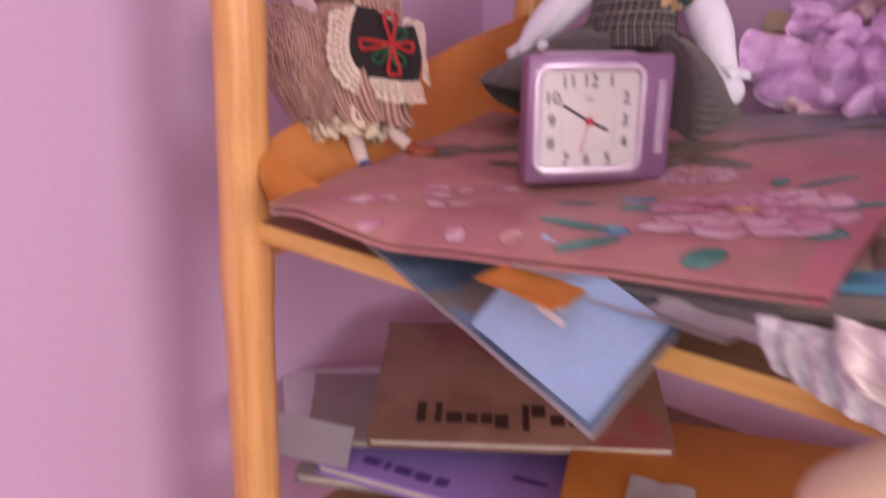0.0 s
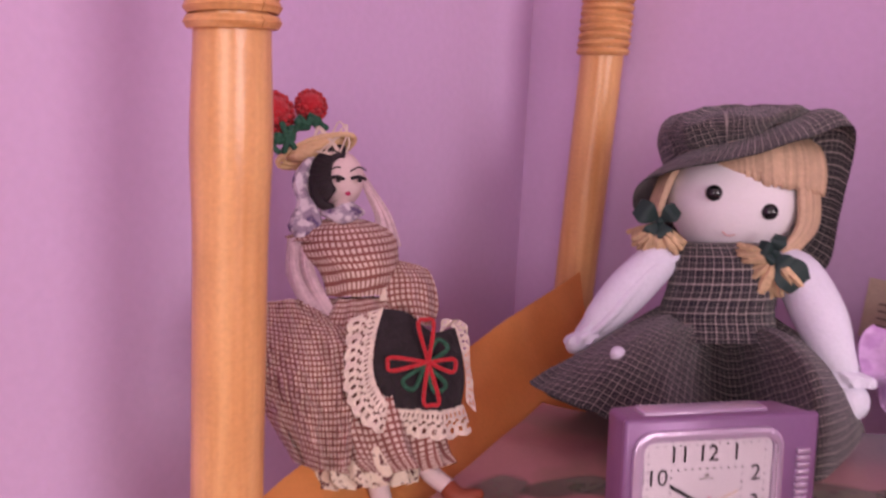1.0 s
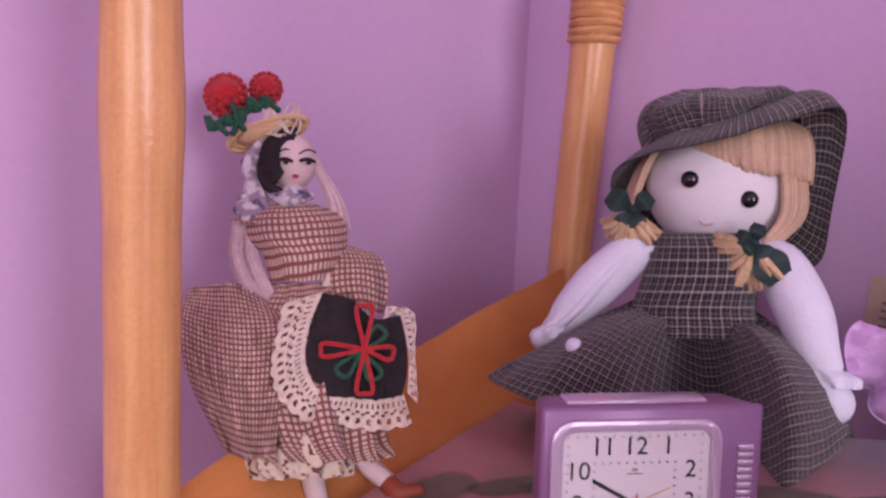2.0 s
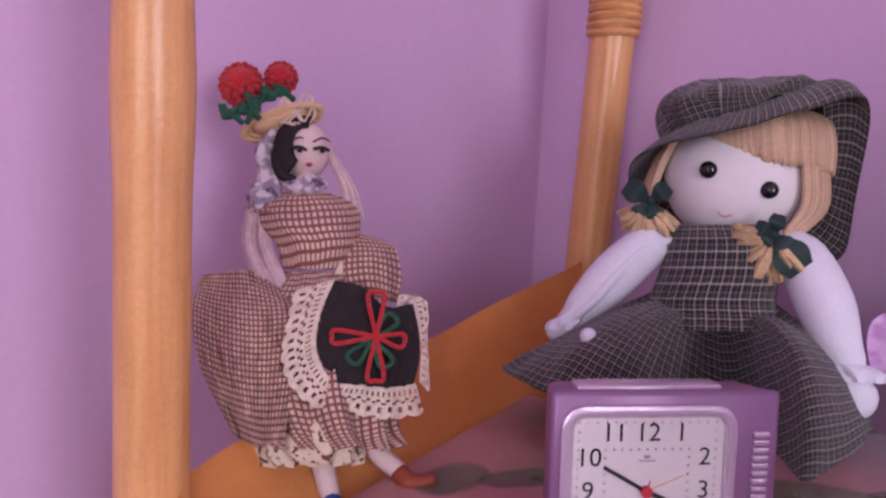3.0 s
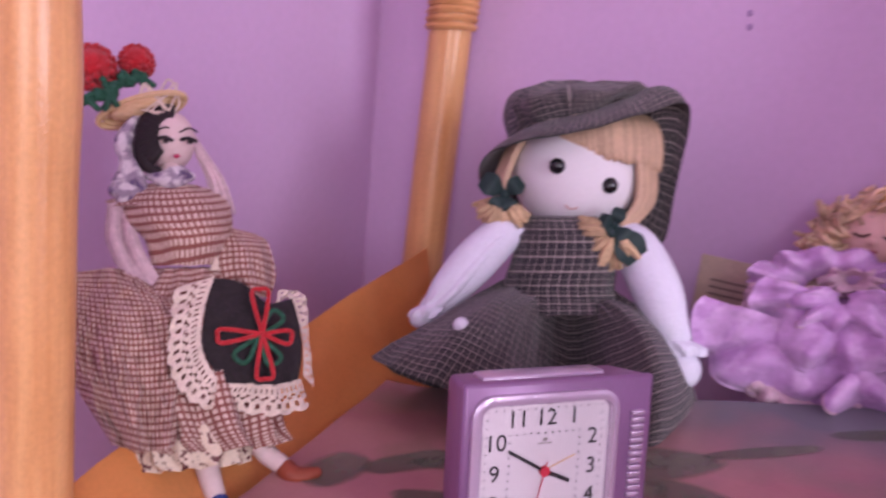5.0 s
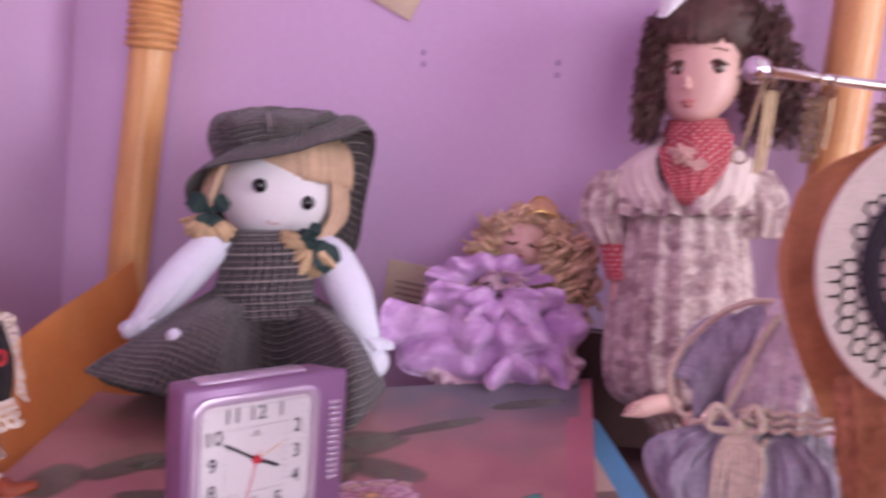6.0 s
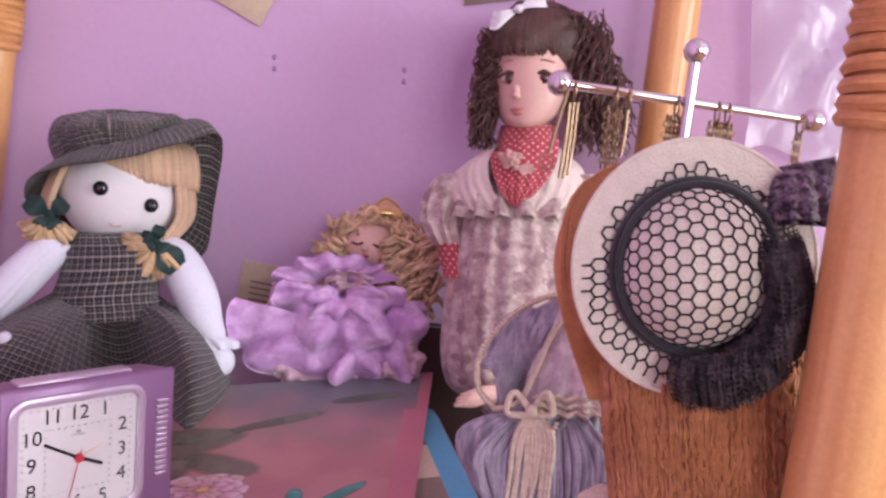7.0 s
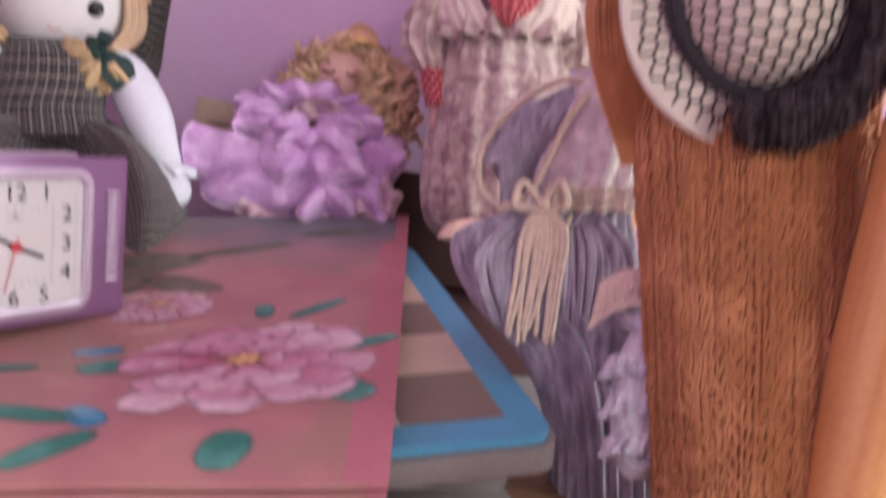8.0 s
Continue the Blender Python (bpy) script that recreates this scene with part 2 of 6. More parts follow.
# ---- the room ----
def slab(name, lo, hi, material, label):
    bm = bmesh.new()
    box(bm, lo, hi)
    return tagged(finish(name, bm, material, None, False), label, "wall" if "wall" in name else name, kind="structure")


slab("wall_west", (-0.12, -3.32, 0.0), (0.0, 0.12, 2.5), WALL, "smooth lilac painted plaster wall beside the cane shelf")
slab("wall_north", (0.0, 0.0, 0.0), (3.32, 0.12, 2.5), WALL, "smooth lilac painted plaster wall behind the dolls")
slab("floor", (-0.12, -3.32, -0.1), (3.32, 0.12, 0.0), FLOOR, "brown wooden floor of the room")
slab("ceiling", (-0.12, -3.32, 2.5), (3.32, 0.12, 2.6), CEIL, "plain white ceiling")


def holed_wall(name, pieces, label):
    bm = bmesh.new()
    for lo, hi in pieces:
        box(bm, lo, hi)
    return tagged(finish(name, bm, WALL, None, False), label, "wall", kind="structure")


holed_wall("wall_south", [((0, -3.32, 0), (1.15, -3.2, 2.5)), ((2.75, -3.32, 0), (3.32, -3.2, 2.5)), ((1.15, -3.32, 0), (2.75, -3.2, 0.75)), ((1.15, -3.32, 2.15), (2.75, -3.2, 2.5))],
           "lilac plaster wall with a window opening")
holed_wall("wall_east", [((3.2, -3.2, 0), (3.32, -1.8, 2.5)), ((3.2, -0.6, 0), (3.32, 0, 2.5)), ((3.2, -1.8, 0), (3.32, -0.6, 0.75)), ((3.2, -1.8, 2.05), (3.32, -0.6, 2.5))],
           "lilac plaster wall with a side window opening")


def window(name, m, w, h):
    ob = base(name, m, "white painted window frame around a clear opening", "window", kind="structure")
    for lo, hi in (((-w / 2, 0, 0), (-w / 2 + 0.05, 0.06, h)), ((w / 2 - 0.05, 0, 0), (w / 2, 0.06, h)), ((-w / 2 + 0.05, 0, 0), (w / 2 - 0.05, 0.06, 0.05)),
                   ((-w / 2 + 0.05, 0, h - 0.05), (w / 2 - 0.05, 0.06, h)), ((-0.02, 0, 0.05), (0.02, 0.05, h - 0.05))):
        bm = bmesh.new()
        part("window_frame", box(bm, lo, hi, 0.004), WHITE, ob)


window("window_1", pose(1.95, -3.3, 0.75), 1.6, 1.4)
window("window_2", pose(3.3, -1.2, 0.75, 0, 0, 90), 1.2, 1.3)

# ---- the cane shelf ----
LF, RF, LB, RB = (0.150, -0.457), (0.686, -0.440), (0.102, -0.042), (0.673, -0.038)
SHELF_Z, LOW_Z = 0.757, 0.50
rack = base("cane_shelf_unit", pose(0.40, -0.25, 0), "varnished cane corner shelf unit with bound joints", "shelf")
RO = Vector((0.40, -0.25, 0))


def cane_pole(x, y, r, knots, rings, lean=0.0):
    """A cane upright; lean: how far its foot stands aside, for each metre under 1.05 m."""
    bm = bmesh.new()
    pts, rad = [], []
    for i in range(41):
        z = i * 0.045
        pts.append((x - RO.x + lean * (z - 1.05) + 0.002 * wob(z * 2, x * 9), y - RO.y + 0.002 * wob(z * 2, 5 + y * 9), z))
        rad.append(r * (1 + 0.03 * wob(z * 5, x * 7)) + sum(0.0016 * math.exp(-((z - k) / 0.012) ** 2) for k in knots))
    tube(bm, pts, rad, 0, 20, 161)
    pole = part("pole", bm, CANE, rack)
    for k in knots:
        bm = bmesh.new()
        ball(bm, (x - RO.x - r * 0.93, y - RO.y - 0.004, k), (0.0016, 0.004, 0.006), 0, 8)
        part("knot", bm, CANE_WRAP, pole)
    for lo, hi in rings:
        n = max(3, round((hi - lo) / 0.0062))
        for i in range(n):
            bm = bmesh.new()
            z = lo + (hi - lo) * (i + 0.5) / n
            ring = [(x - RO.x + lean * (z - 1.05) + (r + 0.0012) * math.cos(a), y - RO.y + (r + 0.0012) * math.sin(a), z + 0.001 * math.sin(a + i)) for a in (2 * math.pi * j / 24 for j in range(25))]
            tube(bm, ring, 0.0033, 0, 6, 25)
            part("cane_strip", bm, CANE_WRAP, pole)


cane_pole(*LF, 0.0175, (0.722, 0.985), ((1.038, 1.09), (0.44, 0.49)))
cane_pole(*LB, 0.0180, (), ((1.060, 1.108), (0.44, 0.49)), 0.05)
cane_pole(*RF, 0.0185, (), ((1.043, 1.10), (0.44, 0.49)))
cane_pole(*RB, 0.0185, (), ((1.26, 1.31), (0.44, 0.49)))


def rail(a, b, z, r=0.010):
    bm = bmesh.new()
    tube(bm, [(a[0] - RO.x, a[1] - RO.y, z), (b[0] - RO.x, b[1] - RO.y, z)], r, 0, 12, 9)
    part("side_rail", bm, CANE, rack)


def board(z):
    """A shelf board between the four poles, pale edge and brown top."""
    bm = bmesh.new()
    low = [(LF[0] + 0.012, LF[1] - 0.004), (RF[0] - 0.010, RF[1] - 0.004), (RB[0] - 0.012, RB[1] + 0.0), (LB[0] + 0.010, LB[1] + 0.0)]
    a = [bm.verts.new((x - RO.x, y - RO.y, z - 0.013)) for x, y in low]
    b = [bm.verts.new((x - RO.x, y - RO.y, z)) for x, y in low]
    bm.faces.new(a[::-1])
    top = bm.faces.new(b)
    top.material_index = 1
    for i in range(4):
        bm.faces.new((a[i], a[(i + 1) % 4], b[(i + 1) % 4], b[i]))
    bmesh.ops.bevel(bm, geom=bm.edges[:], offset=0.0012, segments=2, affect="EDGES", profile=0.5)
    part("shelf_board", bm, [BOARD, BOARD_TOP], rack, "pale wooden shelf board with a brown top")


for z in (SHELF_Z, LOW_Z):
    board(z)
    for a, b in ((LF, LB), (RF, RB), (LB, RB)):
        rail(a, b, z - 0.024)


# ---- things on the shelf ----
PINK = blotched("pink_vinyl", (0.42, 0.18, 0.19), (0.46, 0.22, 0.21), 14, c=(0.37, 0.20, 0.17), scale2=9, rough=0.42, spec=0.4, var=0.06, bump=0.06)


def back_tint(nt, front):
    """Blends the cover from pink to a grey teal towards its back, along an uneven line."""
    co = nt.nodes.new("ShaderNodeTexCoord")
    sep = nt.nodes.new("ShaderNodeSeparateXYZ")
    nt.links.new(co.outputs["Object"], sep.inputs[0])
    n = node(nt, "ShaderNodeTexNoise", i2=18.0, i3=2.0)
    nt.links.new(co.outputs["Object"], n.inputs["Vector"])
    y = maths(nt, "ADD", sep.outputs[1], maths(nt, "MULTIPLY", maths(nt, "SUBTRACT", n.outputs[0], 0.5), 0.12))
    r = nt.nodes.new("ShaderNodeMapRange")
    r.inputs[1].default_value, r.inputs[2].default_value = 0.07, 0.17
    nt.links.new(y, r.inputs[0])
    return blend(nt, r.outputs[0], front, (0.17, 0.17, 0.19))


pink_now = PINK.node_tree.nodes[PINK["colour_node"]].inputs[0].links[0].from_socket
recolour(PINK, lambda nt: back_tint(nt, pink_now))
PINK_EDGE = mat("deep_pink_border", (0.46, 0.165, 0.20), 0.4, var=0.08, spec=0.4)


def printed(name, dark, light, scale=160, strength=0.92):
    """Painted print: runs from a dark root to a light tip, streaked, its edge thinning into the cover."""
    m = mat(name, dark, 0.45, var=0.12, scale=110, bump=0.03)
    def make(nt):
        u, v = uv_of(nt)
        co = nt.nodes.new("ShaderNodeTexCoord")
        n = node(nt, "ShaderNodeTexNoise", i2=float(scale), i3=3.0)
        nt.links.new(co.outputs["Object"], n.inputs["Vector"])
        streak = maths(nt, "MULTIPLY", maths(nt, "SUBTRACT", n.outputs[0], 0.5), 1.1)
        f = nt.nodes.new("ShaderNodeMapRange")
        f.inputs[1].default_value, f.inputs[2].default_value = 0.25, 0.95
        nt.links.new(maths(nt, "ADD", v, streak), f.inputs[0])
        side = maths(nt, "SUBTRACT", 1.0, maths(nt, "ABSOLUTE", maths(nt, "SUBTRACT", maths(nt, "MULTIPLY", u, 2.0), 1.0)))
        end = maths(nt, "MULTIPLY", maths(nt, "MINIMUM", v, maths(nt, "SUBTRACT", 1.0, v)), 3.0)
        fade = nt.nodes.new("ShaderNodeMapRange")
        fade.inputs[1].default_value, fade.inputs[2].default_value, fade.inputs[4].default_value = 0.0, 0.34, strength
        nt.links.new(maths(nt, "ADD", maths(nt, "MINIMUM", side, end), maths(nt, "MULTIPLY", streak, 0.25)), fade.inputs[0])
        nt.links.new(fade.outputs[0], nt.nodes["Principled BSDF"].inputs["Alpha"])
        return blend(nt, f.outputs[0], dark, light)
    return recolour(m, make)


GREENISH = printed("grey_green_print", (0.12, 0.15, 0.10), (0.26, 0.25, 0.19), 60, 0.6)
LEAF = printed("teal_leaf_print", (0.035, 0.20, 0.16), (0.12, 0.36, 0.30), 130)
BUD = printed("blue_bud_print", (0.04, 0.26, 0.44), (0.22, 0.46, 0.58), 130)
PETALS = [printed("peony_print_" + n, c, d) for n, c, d in
          (("deep", (0.42, 0.10, 0.18), (0.55, 0.22, 0.32)), ("rose", (0.50, 0.16, 0.25), (0.66, 0.38, 0.48)), ("pale", (0.54, 0.22, 0.31), (0.76, 0.54, 0.62)), ("light", (0.58, 0.28, 0.36), (0.80, 0.64, 0.70)))]
GOLD_PRINT = mat("yellow_stamen_print", (0.75, 0.48, 0.22), 0.5)
CREAM_PRINT = printed("cream_petal_print", (0.52, 0.28, 0.25), (0.68, 0.48, 0.43))

FC = [Vector(p) for p in ((0.214, -0.490, 0.786), (0.524, -0.448, 0.806), (0.511, -0.085, 0.838), (0.165, -0.200, 0.800))]


def on_folder(s, t, lift=0.0):
    """A point of the folder's cover: s along its front, t towards the back; the front edge droops."""
    a, b, c, d = FC
    p = a * (1 - s) * (1 - t) + b * s * (1 - t) + c * s * t + d * (1 - s) * t
    droop = max(0.0, 1 - t / 0.14) ** 2 * 0.013 * min(1.0, max(0.0, (s - 0.08) * 5)) * (1 - 0.65 * max(0.0, min(1.0, s)))
    curl = max(0.0, 1 - s / 0.12) ** 2 * 0.010 * max(0.0, t - 0.45)
    sag = 0.012 * math.sin(math.pi * min(1.0, max(0.0, s))) * math.sin(math.pi * min(1.0, max(0.0, t)))
    return p + Vector((0, 0, lift - droop - sag + curl + 0.0014 * wob(s * 5, t * 5)))


folder = base("folder", pose(0.36, -0.30, 0.80), "pink vinyl folder printed with peonies and teal leaves", "folder")
FO = Vector((0.36, -0.30, 0.80))


def cover(name, lift, thick, mats, label):
    bm = bmesh.new()
    n = 40
    top = [[on_folder(j / n, i / n, lift) - FO for j in range(n + 1)] for i in range(n + 1)]
    low = [[p - Vector((0, 0, thick)) for p in r] for r in top]
    a, b = grid(bm, top), grid(bm, low)
    for k in range(n):
        for q in ((a[0][k], a[0][k + 1], b[0][k + 1], b[0][k]), (a[n][k], a[n][k + 1], b[n][k + 1], b[n][k]),
                  (a[k][0], a[k + 1][0], b[k + 1][0], b[k][0]), (a[k][n], a[k + 1][n], b[k + 1][n], b[k][n])):
            bm.faces.new(q)
    bm.faces.ensure_lookup_table()
    for f in bm.faces:
        c = f.calc_center_median() + FO
        f.material_index = 1 if (c - FC[1]).cross(FC[2] - FC[1]).length / (FC[2] - FC[1]).length < 0.013 else 0
    return part(name, bm, mats, folder, label)


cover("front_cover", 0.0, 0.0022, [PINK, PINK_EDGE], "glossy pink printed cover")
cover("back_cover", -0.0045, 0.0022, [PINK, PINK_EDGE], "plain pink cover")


def print_shape(name, s, t, length, width, turn, material, lift, tip=1.0):
    """A petal or leaf of the printed pattern, lying in the cover."""
    bm = bmesh.new()
    rows = []
    for i in range(9):
        f = i / 8
        w = width * (max(0.0, 1 - (2 * f ** tip - 1) ** 2)) ** 0.5 + 0.0004
        row = []
        for j in range(5):
            g = (j / 4 - 0.5) * 2
            x, y = f * length, g * w / 2
            ds = (x * math.cos(turn) - y * math.sin(turn)) / 0.30
            dt = (x * math.sin(turn) + y * math.cos(turn)) / 0.36
            row.append(on_folder(s + ds, t + dt, lift + 0.0002) - FO)
        rows.append(row)
    grid(bm, rows, 0, False, (1.0, 1.0))
    return part(name, bm, material, folder)


def peony(s, t, size, seed, mats):
    rnd = random.Random(seed)
    lift = 0.0004
    for ring, (count, reach, wide) in enumerate(((10, 1.0, 0.62), (9, 0.86, 0.58), (8, 0.68, 0.50), (7, 0.50, 0.42), (5, 0.32, 0.32))):
        for i in range(count):
            a = 2 * math.pi * (i + 0.5 * (ring % 2)) / count + rnd.uniform(-0.22, 0.22)
            squash = 1.4
            r0 = reach * size * 0.30
            k = rnd.choice((0, 1, 1)) if math.cos(a - 2.6) > 0.35 else rnd.choice((1, 2, 2, 3))
            out = math.atan2(squash * math.sin(a), math.cos(a)) + rnd.uniform(-0.2, 0.2)
            print_shape("petal", s + r0 * math.cos(a) / 0.30, t + r0 * squash * math.sin(a) / 0.36, size * reach * (0.78 if abs(math.cos(a)) > 0.5 else 0.62) * rnd.uniform(0.8, 1.12),
                        size * wide * rnd.uniform(0.75, 1.05), out, mats[k], lift, 1.5)
            lift += 0.00003
    for i in range(7):
        a = 2 * math.pi * i / 7
        print_shape("stamen", s, t, size * 0.15, size * 0.05, a, GOLD_PRINT, lift + 0.0001)


def st(x, y):
    """Where a place in plan lies on the cover."""
    s, t = 0.5, 0.5
    for _ in range(25):
        p = on_folder(s, t)
        s += (x - p.x) / 0.30 * 0.8
        t += (y - p.y) / 0.36 * 0.8
    return s, t


for x, y, ln, wd, turn, m in ((0.412, -0.424, 0.050, 0.016, 2.9, LEAF), (0.420, -0.432, 0.036, 0.015, 3.9, LEAF), (0.418, -0.430, 0.026, 0.015, 2.2, BUD), (0.410, -0.360, 0.026, 0.020, 3.6, LEAF),
                              (0.466, -0.424, 0.028, 0.020, 4.6, LEAF), (0.492, -0.378, 0.028, 0.022, 5.4, LEAF), (0.488, -0.345, 0.034, 0.012, 0.45, LEAF), (0.462, -0.302, 0.034, 0.012, 0.75, LEAF),
                              (0.450, -0.300, 0.024, 0.010, 1.7, LEAF), (0.398, -0.345, 0.022, 0.012, 3.3, BUD), (0.372, -0.372, 0.026, 0.012, 3.2, LEAF), (0.384, -0.330, 0.026, 0.008, 0.5, CREAM_PRINT),
                              (0.225, -0.315, 0.062, 0.024, 1.0, GREENISH), (0.240, -0.290, 0.055, 0.020, 0.5, GREENISH), (0.38, -0.205, 0.06, 0.016, 0.3, GREENISH), (0.44, -0.155, 0.05, 0.016, 0.1, GREENISH),
                              (0.215, -0.345, 0.060, 0.030, 1.5, GREENISH), (0.25, -0.325, 0.055, 0.028, 0.2, GREENISH), (0.335, -0.255, 0.070, 0.032, 0.6, GREENISH), (0.355, -0.295, 0.060, 0.026, 1.3, GREENISH),
                              (0.365, -0.240, 0.060, 0.026, 5.6, GREENISH), (0.325, -0.225, 0.060, 0.028, 0.0, GREENISH)):
    print_shape("leaf", *st(x, y), ln, wd, turn, m, 0.0002)
peony(*st(0.454, -0.360), 0.052, 3, PETALS)
peony(*st(0.392, -0.285), 0.026, 9, [CREAM_PRINT, PETALS[2], PETALS[2], CREAM_PRINT])
for i, (x, y) in enumerate(((0.255, -0.40), (0.275, -0.42), (0.29, -0.40), (0.305, -0.435), (0.27, -0.445), (0.315, -0.41), (0.285, -0.465), (0.33, -0.455), (0.25, -0.435), (0.24, -0.46), (0.30, -0.38), (0.37, -0.464))):
    print_shape("petal", *st(x, y), 0.021, 0.013, 0.3 + i * 0.7, PETALS[2 + i % 2] if i < 11 else CREAM_PRINT, 0.0003)

# the flat game box under the folder
BLUE = mat("sky_blue_card", (0.12, 0.36, 0.54), 0.34, var=0.10, scale=25)
TAN = mat("tan_card", (0.60, 0.46, 0.36), 0.5, var=0.08)
TAUPE = mat("taupe_card", (0.24, 0.18, 0.15), 0.5, var=0.1)
GREYCARD = mat("worn_grey_card", (0.30, 0.26, 0.25), 0.7, var=0.15)
PAGES_GREY = striped("grey_paper_edges", (0.34, 0.30, 0.31), (0.24, 0.21, 0.22), 40, (1, 1, 30), rough=0.8)
gm = pose(0.597, -0.381, 0.7705, -7, -4.8, 106.5)
gbox = base("game_box", gm, "flat card game box with blue border and checkered lid", "box")


def rounded(bm, x0, y0, x1, y1, z0, z1, r, mi=0, seg=5):
    pts = []
    for cx, cy, a0 in ((x1 - r, y1 - r, 0), (x0 + r, y1 - r, 90), (x0 + r, y0 + r, 180), (x1 - r, y0 + r, 270)):
        for i in range(seg + 1):
            a = radians(a0 + 90 * i / seg)
            pts.append((cx + r * math.cos(a), cy + r * math.sin(a)))
    lo, hi = [bm.verts.new((*p, z0)) for p in pts], [bm.verts.new((*p, z1)) for p in pts]
    fs = [bm.faces.new(lo[::-1]), bm.faces.new(hi)]
    n = len(pts)
    fs += [bm.faces.new((lo[i], lo[(i + 1) % n], hi[(i + 1) % n], hi[i])) for i in range(n)]
    for f in fs:
        f.material_index = mi
    return bm


part("tray", rounded(bmesh.new(), 0.0, 0.0, 0.27, 0.12, 0.0145, 0.026, 0.012), GREYCARD, gbox)
lid = part("lid", rounded(bmesh.new(), 0.003, 0.003, 0.267, 0.117, 0.0265, 0.031, 0.010), BLUE, gbox, "sky blue lid with tan squares")
for i in range(5):
    for j in range(2):
        bm = bmesh.new()
        x, y = 0.020 + i * 0.046, 0.020 + j * 0.046
        box(bm, (x, y, 0.0312), (x + 0.0455, y + 0.0455, 0.0316))
        part("square", bm, TAN if (i + j) % 2 else TAUPE, lid, smooth=False)

stack = base("paper_stack", pose(0.592, -0.372, SHELF_Z, 0, 0, 104), "stack of grey papers under the game box", "paper")
for i in range(11):
    bm = bmesh.new()
    box(bm, (0.012 + 0.004 * (i % 3), 0.010 + 0.004 * (i % 2), 0.0004 + i * 0.0026), (0.100 + 0.006 * (i % 4), 0.15, 0.0028 + i * 0.0026), 0.0004)
    part("sheet", bm, PAGES_GREY if i % 3 else GREYCARD, stack)
# dark brown that stands in for the shade in the gaps beside the dolls
GAP_BROWN = mat("dark_brown_cloth_cover", (0.085, 0.042, 0.040), 0.6, var=0.2)
# unseen prop added under the box, its brown covers standing for the gap's shade
under = base("thick_book", pose(0.622, -0.262, SHELF_Z, 0, 0, 106.5), "added dark brown block propping the game box and darkening the gap beside it", "book")
for nm, lo, hi, mm in (("cover", (0, 0, 0), (0.19, 0.15, 0.002), GAP_BROWN), ("page_block", (0.002, 0.002, 0.002), (0.188, 0.148, 0.030), PAGES_GREY), ("cover", (0, 0, 0.030), (0.19, 0.15, 0.032), GAP_BROWN)):
    bm = bmesh.new()
    part(nm, box(bm, lo, hi, 0.0005), mm, under)

# block added against the wall so the gap between the dolls reads as shaded
upright = base("upright_book", pose(0.478, -0.012, SHELF_Z, -4, 0, 0), "added dark brown block standing in for shade behind dolls", "book")
for nm, lo, hi, mm in (("cover", (0, -0.030, 0), (0.12, -0.028, 0.105), GAP_BROWN), ("page_block", (0.002, -0.028, 0.002), (0.118, -0.004, 0.103), PAGES_GREY), ("cover", (0, -0.004, 0), (0.12, -0.002, 0.105), GAP_BROWN)):
    bm = bmesh.new()
    part(nm, box(bm, lo, hi, 0.0005), mm, upright)

# the alarm clock
PURPLE = mat("metallic_purple_plastic", (0.27, 0.145, 0.28), 0.32, metal=0.25, var=0.05, scale=20, spec=0.5, bump=0.04)
PURPLE_D = mat("purple_plastic_side", (0.25, 0.12, 0.24), 0.4, var=0.06, spec=0.4)
SILVER = mat("pale_silver_lilac", (0.60, 0.48, 0.62), 0.25, metal=0.5, var=0.04)
DIAL = mat("white_dial", (0.64, 0.55, 0.60), 0.5, var=0.03, scale=15, bump=0.02)
INK = mat("black_ink", (0.02, 0.018, 0.022), 0.6)
REDP = mat("red_plastic", (0.55, 0.03, 0.06), 0.4)
GLASS = bpy.data.materials.new("clear_lens")
GLASS.use_nodes = True
GLASS.node_tree.nodes["Principled BSDF"].inputs["Transmission Weight"].default_value = 1.0
GLASS.node_tree.nodes["Principled BSDF"].inputs["Roughness"].default_value = 0.02
GLASS.node_tree.nodes["Principled BSDF"].inputs["IOR"].default_value = 1.2
clock = base("alarm_clock", pose(0.3468, -0.3313, 0.7955, -2.0, -1.0, 51.5), "metallic purple alarm clock with a square white dial", "clock")
W, H = 0.0950, 0.081


def plate(x0, z0, x1, z1, y0, y1, r, seg=5):
    """An upright rounded plate, its front at y0."""
    bm = rounded(bmesh.new(), x0, z0, x1, z1, -y1, -y0, r, 0, seg)
    bmesh.ops.transform(bm, matrix=Matrix.Rotation(radians(90), 4, "X"), verts=bm.verts)
    return bm


def frame_ring(x0, z0, x1, z1, r, wide, y0, y1):
    """A raised rounded frame: outer edge, wide inwards, from y1 to y0."""
    bm = bmesh.new()
    rows = []
    for inset, y in ((0, y1), (0, y0), (wide * 0.3, y0 - 0.0008), (wide, y0 + 0.0004), (wide, y1)):
        ring = []
        rr = max(r - inset, 0.001)
        for cx, cz, a0 in ((x1 - r, z1 - r, 0), (x0 + r, z1 - r, 90), (x0 + r, z0 + r, 180), (x1 - r, z0 + r, 270)):
            for i in range(7):
                a = radians(a0 + 90 * i / 6)
                ring.append((cx + rr * math.cos(a), y, cz + rr * math.sin(a)))
        rows.append(ring)
    grid(bm, rows, 0, True)
    return bm


